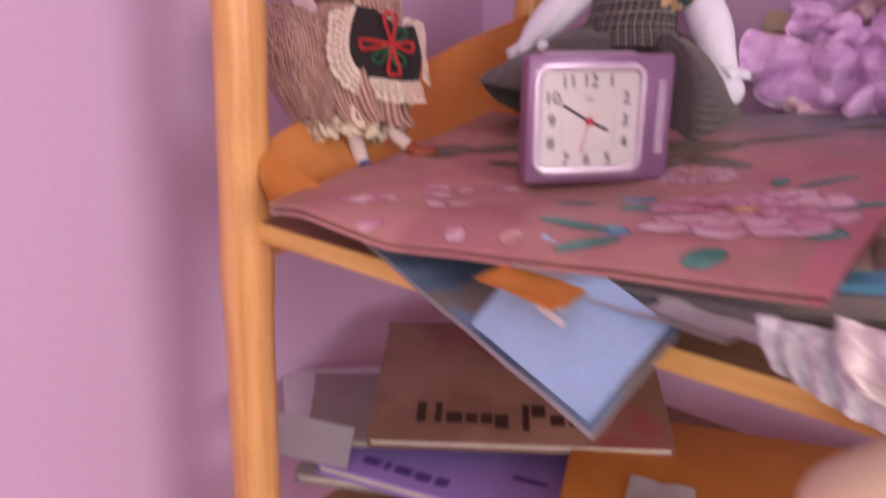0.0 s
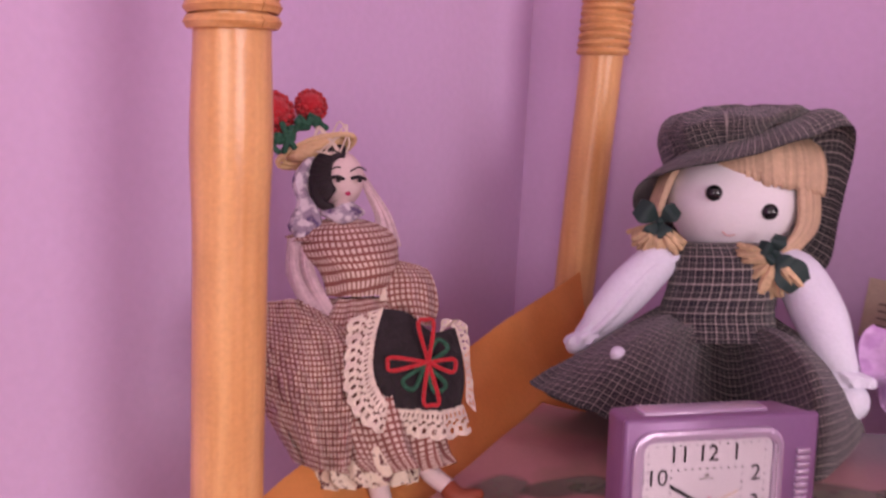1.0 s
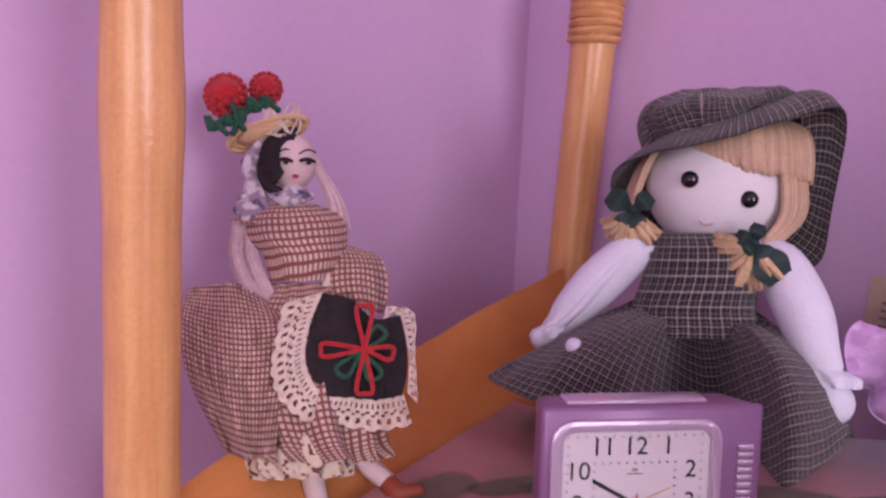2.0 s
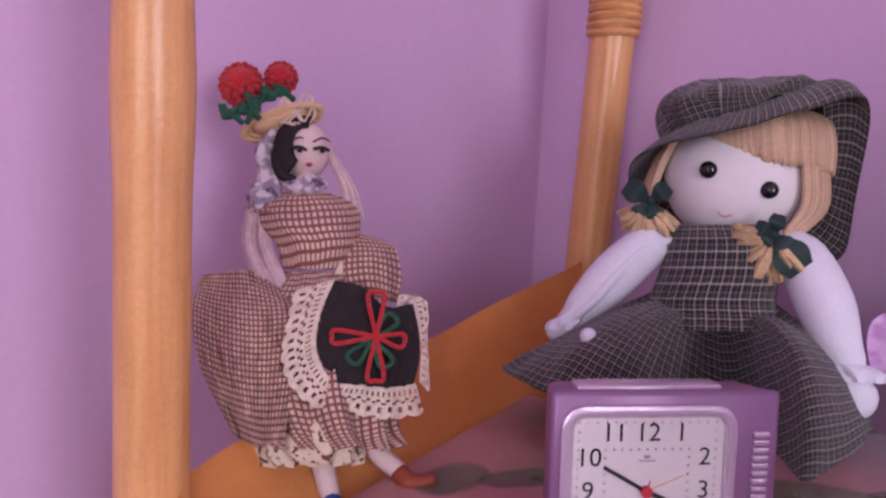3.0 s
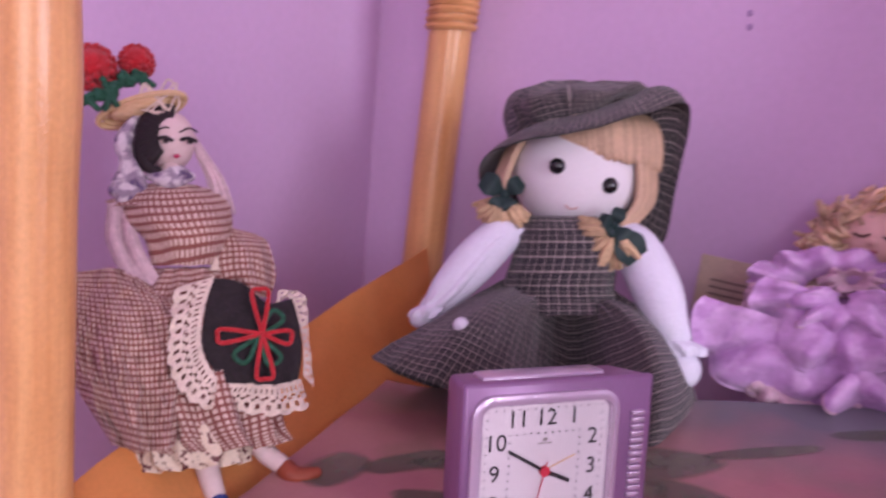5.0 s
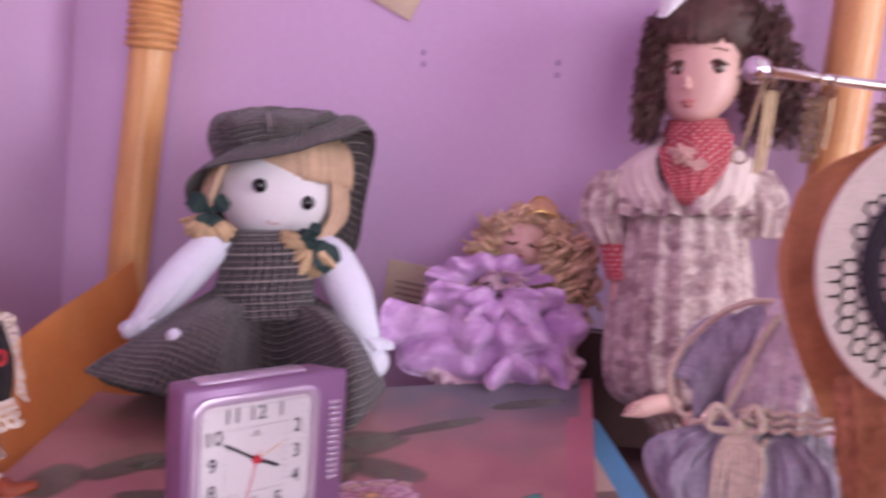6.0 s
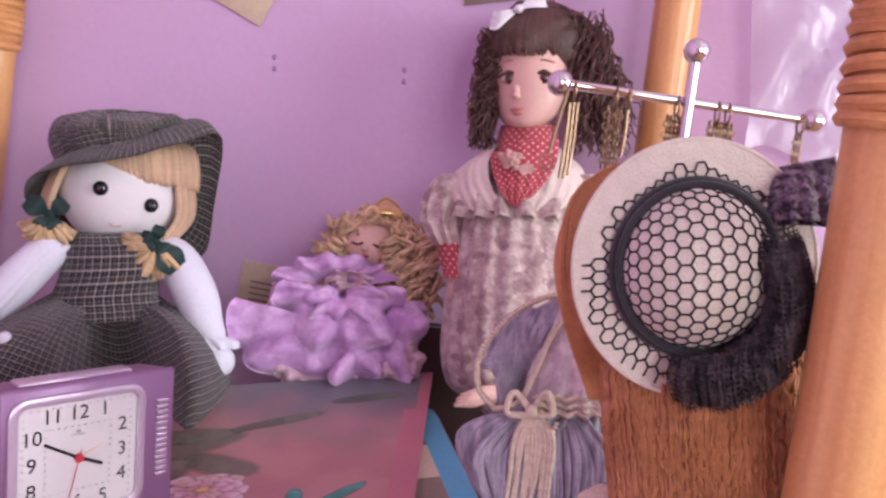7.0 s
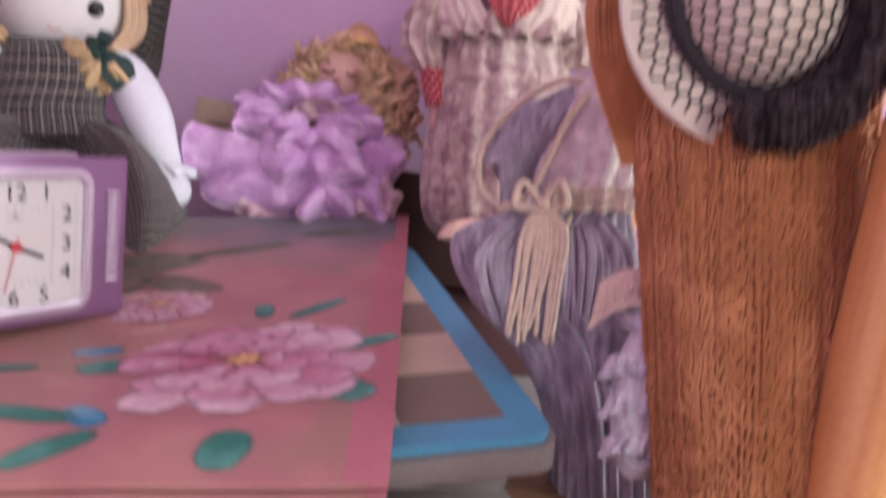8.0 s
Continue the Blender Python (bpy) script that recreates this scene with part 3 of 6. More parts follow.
bm = bmesh.new()
box(bm, (-W / 2, 0.003, 0.0), (W / 2, 0.032, H), 0.003)
for v in bm.verts:
    back = max(0.0, (v.co.y - 0.004) / 0.028)
    v.co.x *= 1 - 0.09 * back
    v.co.z -= 0.003 * back * v.co.z / H
part("case", bm, PURPLE_D, clock)
bm = bmesh.new()
box(bm, (-W / 2 - 0.0006, 0.0, 0.0015), (W / 2 + 0.0006, 0.0045, H + 0.0005), 0.002)
part("bezel", bm, PURPLE, clock, "shiny purple front frame")
X0, X1, Z0, Z1 = -0.0445, 0.0290, 0.0065, 0.0765
part("inner_frame", frame_ring(X0, Z0, X1, Z1, 0.010, 0.005, -0.0022, 0.001), SILVER, clock)
dial = part("dial", plate(X0 + 0.0045, Z0 + 0.0045, X1 - 0.0045, Z1 - 0.0045, -0.0006, 0.0005, 0.006), DIAL, clock)
CX, CZ = (X0 + X1) / 2 - 0.0005, (Z0 + Z1) / 2 - 0.001


def text_mesh(text, size):
    cu = bpy.data.curves.new("digits", "FONT")
    cu.body, cu.size, cu.align_x, cu.align_y, cu.extrude = text, size, "CENTER", "CENTER", 0.0001
    tmp = bpy.data.objects.new("digits", cu)
    scene.collection.objects.link(tmp)
    bpy.context.view_layer.update()
    me = bpy.data.meshes.new_from_object(tmp.evaluated_get(bpy.context.evaluated_depsgraph_get()))
    bpy.data.objects.remove(tmp)
    return me


for h in range(1, 13):
    a = radians(90 - 30 * h)
    k = 0.0243 / max(abs(math.cos(a)), abs(math.sin(a)))
    k = min(k, 0.0292)
    me = text_mesh(str(h), 0.0108)
    me.materials.append(INK)
    ob = new("numeral", me)
    ob.parent = dial
    ob.matrix_local = pose(CX + k * math.cos(a), -0.0009, CZ + k * math.sin(a), 90)
for ring, n, s in ((0.0175, 40, 0.00032), (0.0288, 60, 0.00028)):
    for i in range(n):
        side, f = divmod(i * 4 / n, 1)
        q = (f - 0.5) * 2 * ring
        x, z = ((q, ring), (ring, -q), (-q, -ring), (-ring, q))[int(side)]
        bm = bmesh.new()
        box(bm, (CX + x - s, -0.0009, CZ + z - s), (CX + x + s, -0.0005, CZ + z + s))
        part("minute_mark", bm, INK, dial, smooth=False)
bm = bmesh.new()
box(bm, (CX - 0.0035, -0.0009, CZ + 0.0125), (CX + 0.0035, -0.0005, CZ + 0.0130))
box(bm, (CX - 0.0012, -0.0009, CZ + 0.0138), (CX + 0.0012, -0.0005, CZ + 0.0150))
part("maker_mark", bm, GREYCARD, dial, smooth=False)


def clock_hand(name, angle, length, back, w, material, y):
    bm = bmesh.new()
    box(bm, (-w / 2, y - 0.0003, -back), (w / 2, y + 0.0003, length), 0.0002)
    bmesh.ops.transform(bm, matrix=Matrix.Translation((CX, 0, CZ)) @ Matrix.Rotation(radians(angle), 4, "Y"), verts=bm.verts)
    part(name, bm, material, dial)


clock_hand("minute_pointer", -60, 0.0210, 0.004, 0.0016, INK, -0.0018)
clock_hand("hour_pointer", 114, 0.0145, 0.003, 0.0019, INK, -0.0014)
clock_hand("second_pointer", 194, 0.0215, 0.005, 0.0005, REDP, -0.0023)
clock_hand("alarm_pointer", 68, 0.0170, 0.002, 0.0004, GOLD_PRINT, -0.0012)
bm = bmesh.new()
tube(bm, [(CX, -0.0012, CZ), (CX, -0.0030, CZ)], 0.0024, 0, 14, 3)
part("hub", bm, REDP, dial)
lens = part("lens", plate(X0 + 0.0042, Z0 + 0.0042, X1 - 0.0042, Z1 - 0.0042, -0.0042, -0.0036, 0.006), GLASS, clock, "clear plastic lens")
lens.visible_shadow = False
for i in range(14):
    bm = bmesh.new()
    z = 0.0195 + i * 0.0033
    box(bm, (0.0365, -0.0016, z), (0.0435, 0.001, z + 0.0025), 0.0006)
    part("grille_bar", bm, SILVER, clock)
bm = bmesh.new()
box(bm, (-0.036, 0.008, H - 0.003), (0.026, 0.020, H + 0.0012), 0.001)
part("snooze_bar", bm, SILVER, clock, "pale silver snooze bar")

# the orange paper folded along the side of the shelf
ORANGE = blotched("orange_card", (0.90, 0.43, 0.15), (0.86, 0.38, 0.12), 10, rough=0.6, var=0.06, bump=0.12)
ORANGE_IN = mat("orange_card_inside", (0.80, 0.34, 0.09), 0.65, var=0.08)


def thick_sheet(name, rows, thick, mats, label, category, smooth=True):
    """A bent sheet of card as one thing: its face and its rim."""
    bm = bmesh.new()
    n, m = len(rows), len(rows[0])
    vs = grid(bm, rows)
    ext = bmesh.ops.solidify(bm, geom=bm.faces[:], thickness=thick)
    ob = finish(name, bm, mats, None, smooth)
    return tagged(ob, label, category)


rows = []
for i in range(25):
    f = i / 24
    y = -0.452 + f * 0.345
    topx, topz = 0.150 - 0.016 * f, 0.800 + 0.085 * f ** 0.85 + 0.003 * wob(f * 5)
    footx = 0.248 - 0.075 * f
    row = []
    for j in range(13):
        g = j / 12
        x = topx + (footx - topx) * g
        z = topz + (0.763 + 0.026 * f - topz) * (1 - (1 - g) ** 2.8) + 0.001 * math.sin(math.pi * g)
        row.append((x + 0.004 * math.sin(math.pi * g), y, z + 0.0015 * wob(f * 4, g * 3)))
    rows.append(row)
thick_sheet("orange_envelope", rows, 0.0008, [ORANGE], "large orange card envelope leaning along the shelf side", "envelope")
# its front corner, folded under along a slanting crease
rows = []
for i in range(13):
    f = i / 12
    top = Vector((0.163, -0.4525, 0.806)).lerp(Vector((0.214, -0.446, 0.788)), f)
    low = Vector((0.180, -0.458, 0.768)).lerp(Vector((0.206, -0.470, 0.777)), f)
    rows.append([top.lerp(low, g) + Vector((0.0, -0.007 * math.sin(math.pi * g) * (1 - 0.5 * f), 0.002 * math.sin(math.pi * g))) for g in (j / 8 for j in range(9))])
thick_sheet("envelope_flap", rows, 0.0007, [ORANGE_IN], "folded corner of orange card beside the cane pole", "card")

# papers, magazine and cloth along the shelf edge
MAG = blotched("glossy_blue_print", (0.16, 0.26, 0.40), (0.28, 0.42, 0.60), 14, c=(0.38, 0.34, 0.30), scale2=16, rough=0.25, spec=0.5, var=0.1)
MAG_LIGHT = mat("light_blue_print", (0.30, 0.46, 0.68), 0.28, var=0.1, spec=0.5)
PAPER = mat("white_paper", (0.66, 0.64, 0.68), 0.7, var=0.05)
PAGES = striped("page_edges", (0.62, 0.55, 0.48), (0.45, 0.38, 0.34), 40, (1, 1, 30), rough=0.8)


def hanging(name, corners, bend, layers, mats, label, category):
    """A limp booklet: a bent bottom sheet for each layer; corners run round from the shelf's left."""
    a, b, c, d = (Vector(p) for p in corners)
    ob = base(name, Matrix.Translation(a), label, category)
    for k in range(layers):
        rows = []
        for i in range(15):
            f = i / 14
            rows.append([(a * (1 - f) * (1 - g) + b * f * (1 - g) + c * f * g + d * (1 - f) * g) - a + Vector((0, 0, bend * math.sin(math.pi * f) * g - 0.0011 * k + 0.001 * wob(f * 4, g * 4))) for g in (j / 12 for j in range(13))])
        bm = bmesh.new()
        grid(bm, rows)
        bmesh.ops.solidify(bm, geom=bm.faces[:], thickness=0.0007)
        part("cover" if k == 0 else "page", bm, mats[min(k, len(mats) - 1)], ob)
    return ob


mag = hanging("magazine", ((0.262, -0.458, 0.7675), (0.455, -0.512, 0.735), (0.470, -0.468, 0.775), (0.330, -0.340, 0.775)), 0.006, 4, [MAG, PAPER], "glossy blue magazine drooping over the shelf edge", "magazine")
bm = bmesh.new()
a, b, c = Vector((0.262, -0.458, 0.7675)), Vector((0.455, -0.512, 0.735)), Vector((0.470, -0.468, 0.775))
rows = [[(a + (b - a) * (0.55 + 0.435 * i / 8) + (c - b) * (0.02 + 0.93 * j / 8)) - a + Vector((0, -0.0006, 0.0026 + 0.005 * math.sin(math.pi * (0.55 + 0.435 * i / 8)) * (j / 8))) for j in range(9)] for i in range(9)]
grid(bm, rows)
part("printed_panel", bm, MAG_LIGHT, mag, "pale blue printed panel")
for k, (f, w) in enumerate(((0.42, 0.020), (0.52, 0.014))):
    bm = bmesh.new()
    p = a + (b - a) * 0.68 + (c - b) * f - a
    dx = (b - a).normalized()
    up = (c - b).normalized()
    v = [bm.verts.new(p + Vector((0, -0.001, 0.0052)) + q) for q in (Vector(), dx * w, dx * w + up * 0.0035, up * 0.0035)]
    bm.faces.new(v)
    part("text_bar", bm, PAPER, mag)


def leaf_of_paper(name, m, w, h, curl, material, label, seed):
    rows = [[(w * (j / 8 - 0.5), h * (i / 8 - 0.5), curl * ((i / 8) ** 2) + 0.002 * wob(i * 0.4 + seed, j * 0.4)) for j in range(9)] for i in range(9)]
    ob = thick_sheet(name, rows, 0.0005, [material], label, "paper")
    ob.matrix_world = m
    return ob


leaf_of_paper("paper_sheet", pose(0.446, -0.438, 0.7775, 0, 0, -4), 0.10, 0.07, 0.004, PAPER, "loose white paper lying on the shelf under the folder", 1)
leaf_of_paper("folded_paper", pose(0.482, -0.470, 0.780, -22, 6, 12), 0.046, 0.026, 0.008, PAPER, "small folded white paper poking out over the shelf edge", 2)
leaf_of_paper("paper_sheet", pose(0.430, -0.40, 0.782, 0, 1, 12), 0.13, 0.12, 0.002, PAPER, "loose white paper lying on the shelf under the folder", 3)
leaf_of_paper("orange_slip", pose(0.395, -0.478, 0.776, -6, 3, -4), 0.050, 0.026, 0.006, ORANGE_IN, "creased orange paper slip under the pink folder", 4)
GREYBOOK = mat("grey_book_cover", (0.30, 0.26, 0.25), 0.55, var=0.15)


def book(name, m, w, d, h, cover_mat, label, bars=(), bar_mat=INK):
    """A closed book lying flat: two covers, spine and page block; bars stand for its lettering."""
    ob = base(name, m, label, "book")
    for z0, z1 in ((0, 0.0018), (h - 0.0018, h)):
        bm = bmesh.new()
        part("cover", box(bm, (0, 0, z0), (w, d, z1), 0.0006), cover_mat, ob)
    bm = bmesh.new()
    part("spine", box(bm, (-0.001, d - 0.0015, 0.0), (w, d + 0.001, h), 0.0008), cover_mat, ob)
    bm = bmesh.new()
    part("page_block", box(bm, (0.003, 0.003, 0.0018), (w - 0.003, d - 0.0016, h - 0.0018)), PAGES, ob, smooth=False)
    for x, y, bw, bh in bars:
        bm = bmesh.new()
        box(bm, (x, y, h), (x + bw, y + bh, h + 0.0004))
        part("lettering_bar", bm, bar_mat, ob, smooth=False)
    return ob


BROWN = blotched("brown_book_cover", (0.20, 0.11, 0.08), (0.27, 0.16, 0.12), 9, c=(0.24, 0.07, 0.07), scale2=7, rough=0.45, var=0.08)
DARKTXT = mat("dark_lettering", (0.05, 0.025, 0.02), 0.5)
VIOLET = mat("violet_book_cover", (0.30, 0.21, 0.58), 0.45, var=0.08)
VIOLET_INK = mat("violet_lettering", (0.10, 0.06, 0.25), 0.5)
book("notebook", pose(0.118, -0.395, 0.5005, 0, 0, 30), 0.20, 0.15, 0.009, GREYBOOK, "grey notebook at the bottom of a pile")
book("violet_book", pose(0.1315, -0.3825, 0.510, 0, 0, 17), 0.215, 0.15, 0.010, VIOLET, "violet paperback book with dark lettering", ((0.035, 0.018, 0.016, 0.011), (0.055, 0.016, 0.006, 0.013), (0.065, 0.016, 0.016, 0.011), (0.085, 0.014, 0.014, 0.012), (0.103, 0.014, 0.012, 0.012), (0.16, 0.05, 0.03, 0.006)), VIOLET_INK)
book("notebook", pose(0.084, -0.372, 0.5205, 0, 1, 52), 0.16, 0.12, 0.007, PAPER, "thin white notebook with bent corners")
book("notebook", pose(0.118, -0.380, 0.528, 0, 1, 44), 0.17, 0.13, 0.006, GREYBOOK, "grey notebook in the pile of books")
book("brown_book", pose(0.164, -0.353, 0.535, 11, -2, 36), 0.258, 0.175, 0.010, BROWN, "large brown softcover book leaning on a pile",
     tuple((x, y + 0.004, w, h) for x, y, w, h in ((0.040, 0.020, 0.008, 0.026), (0.056, 0.020, 0.006, 0.026), (0.066, 0.020, 0.014, 0.014), (0.083, 0.020, 0.010, 0.013), (0.096, 0.020, 0.010, 0.013), (0.108, 0.014, 0.012, 0.018),
                                                   (0.132, 0.012, 0.006, 0.034), (0.140, 0.030, 0.012, 0.016), (0.156, 0.020, 0.012, 0.013), (0.172, 0.020, 0.006, 0.022), (0.182, 0.020, 0.010, 0.013))), DARKTXT)
leaf_of_paper("bent_page", pose(0.125, -0.385, 0.5395, 10, 12, 40), 0.075, 0.045, 0.006, PAPER, "bent white page sticking out of the book pile", 6)
ORANGEBOX = striped("orange_cardboard", (0.48, 0.19, 0.03), (0.56, 0.24, 0.05), 8, (1, 1, 9), rough=0.6, var=0.08)
bm = bmesh.new()
box(bm, (-0.17, -0.11, 0), (0.17, 0.11, 0.045), 0.003)
card = tagged(finish("cardboard_box", bm, ORANGEBOX), "orange-brown cardboard box on the lower shelf", "box")
card.matrix_world = pose(0.470, -0.21, 0.5005, 0, 0, 25)
leaf_of_paper("paper_note", pose(0.390, -0.265, 0.5475, 0, 0, 20), 0.05, 0.035, 0.002, PAPER, "small pale paper note lying on the cardboard box", 8)

# on the wall
CARDM = mat("old_cream_card", (0.60, 0.48, 0.36), 0.7, var=0.12, scale=60)


def wall_card(name, x, z, w, h, turn, material, label, bars):
    ob = base(name, pose(x, -0.0012, z, 90, turn, 0), label, "card")
    bm = bmesh.new()
    part("sheet", box(bm, (-w / 2, -h / 2, 0), (w / 2, h / 2, 0.001), 0.0003), material, ob)
    for bx, by, bw, bh in bars:
        bm = bmesh.new()
        box(bm, (bx, by, 0.001), (bx + bw, by + bh, 0.0013))
        part("text_bar", bm, TAUPE, ob, smooth=False)
    return ob


wall_card("paper_label", 0.300, 1.138, 0.062, 0.040, 24, CARDM, "cream paper label taped to the lilac wall", ((-0.020, -0.010, 0.022, 0.002), (-0.018, -0.003, 0.03, 0.002), (-0.02, 0.004, 0.026, 0.002)))
wall_card("printed_card", 0.365, 0.872, 0.088, 0.046, 4, CARDM, "faded cream card standing against the wall", tuple((-0.034, -0.018 + i * 0.0055, 0.05 - 0.004 * (i % 3), 0.0016) for i in range(5)))
wall_card("brown_tag", 0.520, 1.163, 0.050, 0.030, -12, TAUPE, "small brown tag on the wall", ())
DENT = mat("scuffed_plaster", (0.36, 0.24, 0.44), 0.9, var=0.2, scale=200)
for x, z in ((0.335, 1.082), (0.336, 1.072), (0.452, 1.083), (0.4525, 1.073)):
    bm = bmesh.new()
    ball(bm, (0, 0, 0), (0.0022, 0.0009, 0.0026), 0, 10)
    ob = tagged(finish("wall_mark", bm, DENT), "small dark scuff in the lilac plaster", "wall mark", "scuffs in the wall", "structure")
    ob.matrix_world = pose(x, -0.0002, z)
# clear plastic hung on the wall
FILM = bpy.data.materials.new("clear_plastic_film")
FILM.use_nodes = True
fb = FILM.node_tree.nodes["Principled BSDF"]
fb.inputs["Base Color"].default_value = (0.86, 0.80, 0.92, 1)
fb.inputs["Roughness"].default_value, fb.inputs["Alpha"].default_value, fb.inputs["Specular IOR Level"].default_value = 0.12, 0.35, 0.9
rows = []
for i in range(31):
    f = i / 30
    z = 1.28 - 0.235 * f
    rows.append([(0.735 + 0.012 * f + 0.16 * g + 0.01 * wob(f * 3, 4), -0.014 - 0.012 * abs(math.sin(9 * g + 5 * f + 2.5 * wob(g * 3, f * 3))) - 0.008 * wob(g * 6, f * 4), z + 0.012 * wob(g * 4) * f) for g in (j / 24 for j in range(25))])
thick_sheet("plastic_cover", rows, 0.0003, [FILM], "crumpled clear plastic cover hanging on the wall", "plastic cover")

# ---- jewellery stand ----
CHROME = mat("polished_chrome", (0.72, 0.68, 0.70), 0.10, metal=1.0, var=0.02, spec=0.5, bump=0.0)
BRASS = mat("aged_brass_chain", (0.32, 0.22, 0.14), 0.42, metal=0.85, var=0.2, scale=300)
BA, BB, BT = Vector((0.575, -0.237, 1.0655)), Vector((0.733, -0.218, 1.0605)), Vector((0.6535, -0.233, 1.093))
SX, SY = 0.651, -0.230
stand = base("earring_stand", pose(SX, SY, SHELF_Z), "chrome jewellery stand with ball ends", "jewellery stand")
SO = Vector((SX, SY, SHELF_Z))


def rod(name, a, b, r, parent=None, material=CHROME):
    bm = bmesh.new()
    tube(bm, [a - SO, b - SO], r, 0, 12, 5)
    return part(name, bm, material, parent or stand)


bar = rod("crossbar", BA, BB, 0.0030)
post = rod("post", Vector((SX, SY, SHELF_Z + 0.004)), BT, 0.0034)
for c, r, par in ((BA, 0.0078, bar), (BB, 0.0078, bar), (BT, 0.0078, post)):
    bm = bmesh.new()
    ball(bm, c - SO, r, 0, 20)
    part("ball_end", bm, CHROME, par)
bm = bmesh.new()
tube(bm, [(0, 0, 0.0005), (0, 0, 0.004), (0, 0, 0.008)], (0.030, 0.030, 0.006), 0, 24, 7)
part("foot", bm, CHROME, stand)


def ring_at(bm, c, r, thick, n=16, axis="Y"):
    pts = [(c[0] + r * math.cos(a), c[1], c[2] + r * math.sin(a)) if axis == "Y" else (c[0], c[1] + r * math.cos(a), c[2] + r * math.sin(a)) for a in (2 * math.pi * i / n for i in range(n + 1))]
    tube(bm, pts, thick, 0, 5, n + 1)


def earring(f, kind, length, strands, label):
    p = BA + (BB - BA) * f
    ob = base("earring", Matrix.Translation(p), label, "earring", "earrings on the stand")
    bm = bmesh.new()
    ring_at(bm, (0, 0, -0.0035), 0.0062, 0.0008, axis="X")
    part("ear_hoop", bm, BRASS, ob)
    rnd = random.Random(int(f * 100))
    for k in range(strands):
        bm = bmesh.new()
        x = (k - (strands - 1) / 2) * 0.0024
        ln = length * rnd.uniform(0.85, 1.0)
        if kind == "chain":
            for i in range(int(ln / 0.0034)):
                ring_at(bm, (x + 0.0004 * rnd.uniform(-1, 1), 0.001 * (k % 2), -0.011 - i * 0.0034), 0.0021, 0.0006, 8, "Y" if i % 2 else "X")
        else:
            tube(bm, [(x, 0, -0.010), (x + 0.0004, 0.0006 * k, -0.010 - ln / 2), (x - 0.0006, 0, -0.010 - ln)], 0.0011, 0, 6, 7)
        part("chain" if kind == "chain" else "drop", bm, BRASS, ob)
    return ob


earring(0.06, "drop", 0.048, 3, "gold hoop earring with long dangling strands")
earring(0.22, "chain", 0.040, 4, "gold hoop earring with fringe of fine chains")
earring(0.27, "drop", 0.030, 1, "single gold drop earring")
earring(0.46, "chain", 0.030, 5, "gold earring with a cluster of chains")
earring(0.62, "chain", 0.028, 4, "gold chain earring looped over the bar")
earring(0.66, "chain", 0.024, 4, "gold chain earring looped over the bar")
earring(0.95, "chain", 0.040, 2, "long gold chain earring beside the ball end")
ob = base("earring", Matrix.Translation(BA + Vector((0.004, -0.003, 0))), "thin gold bar earring with a small ring", "earring", "earrings on the stand")
bm = bmesh.new()
tube(bm, [(0.001, 0, -0.004), (-0.002, 0, -0.020), (-0.006, 0, -0.043)], 0.0012, 0, 8, 9)
part("drop", bm, BRASS, ob)
bm = bmesh.new()
ring_at(bm, (-0.0065, 0, -0.048), 0.0042, 0.0007)
part("ring", bm, BRASS, ob)


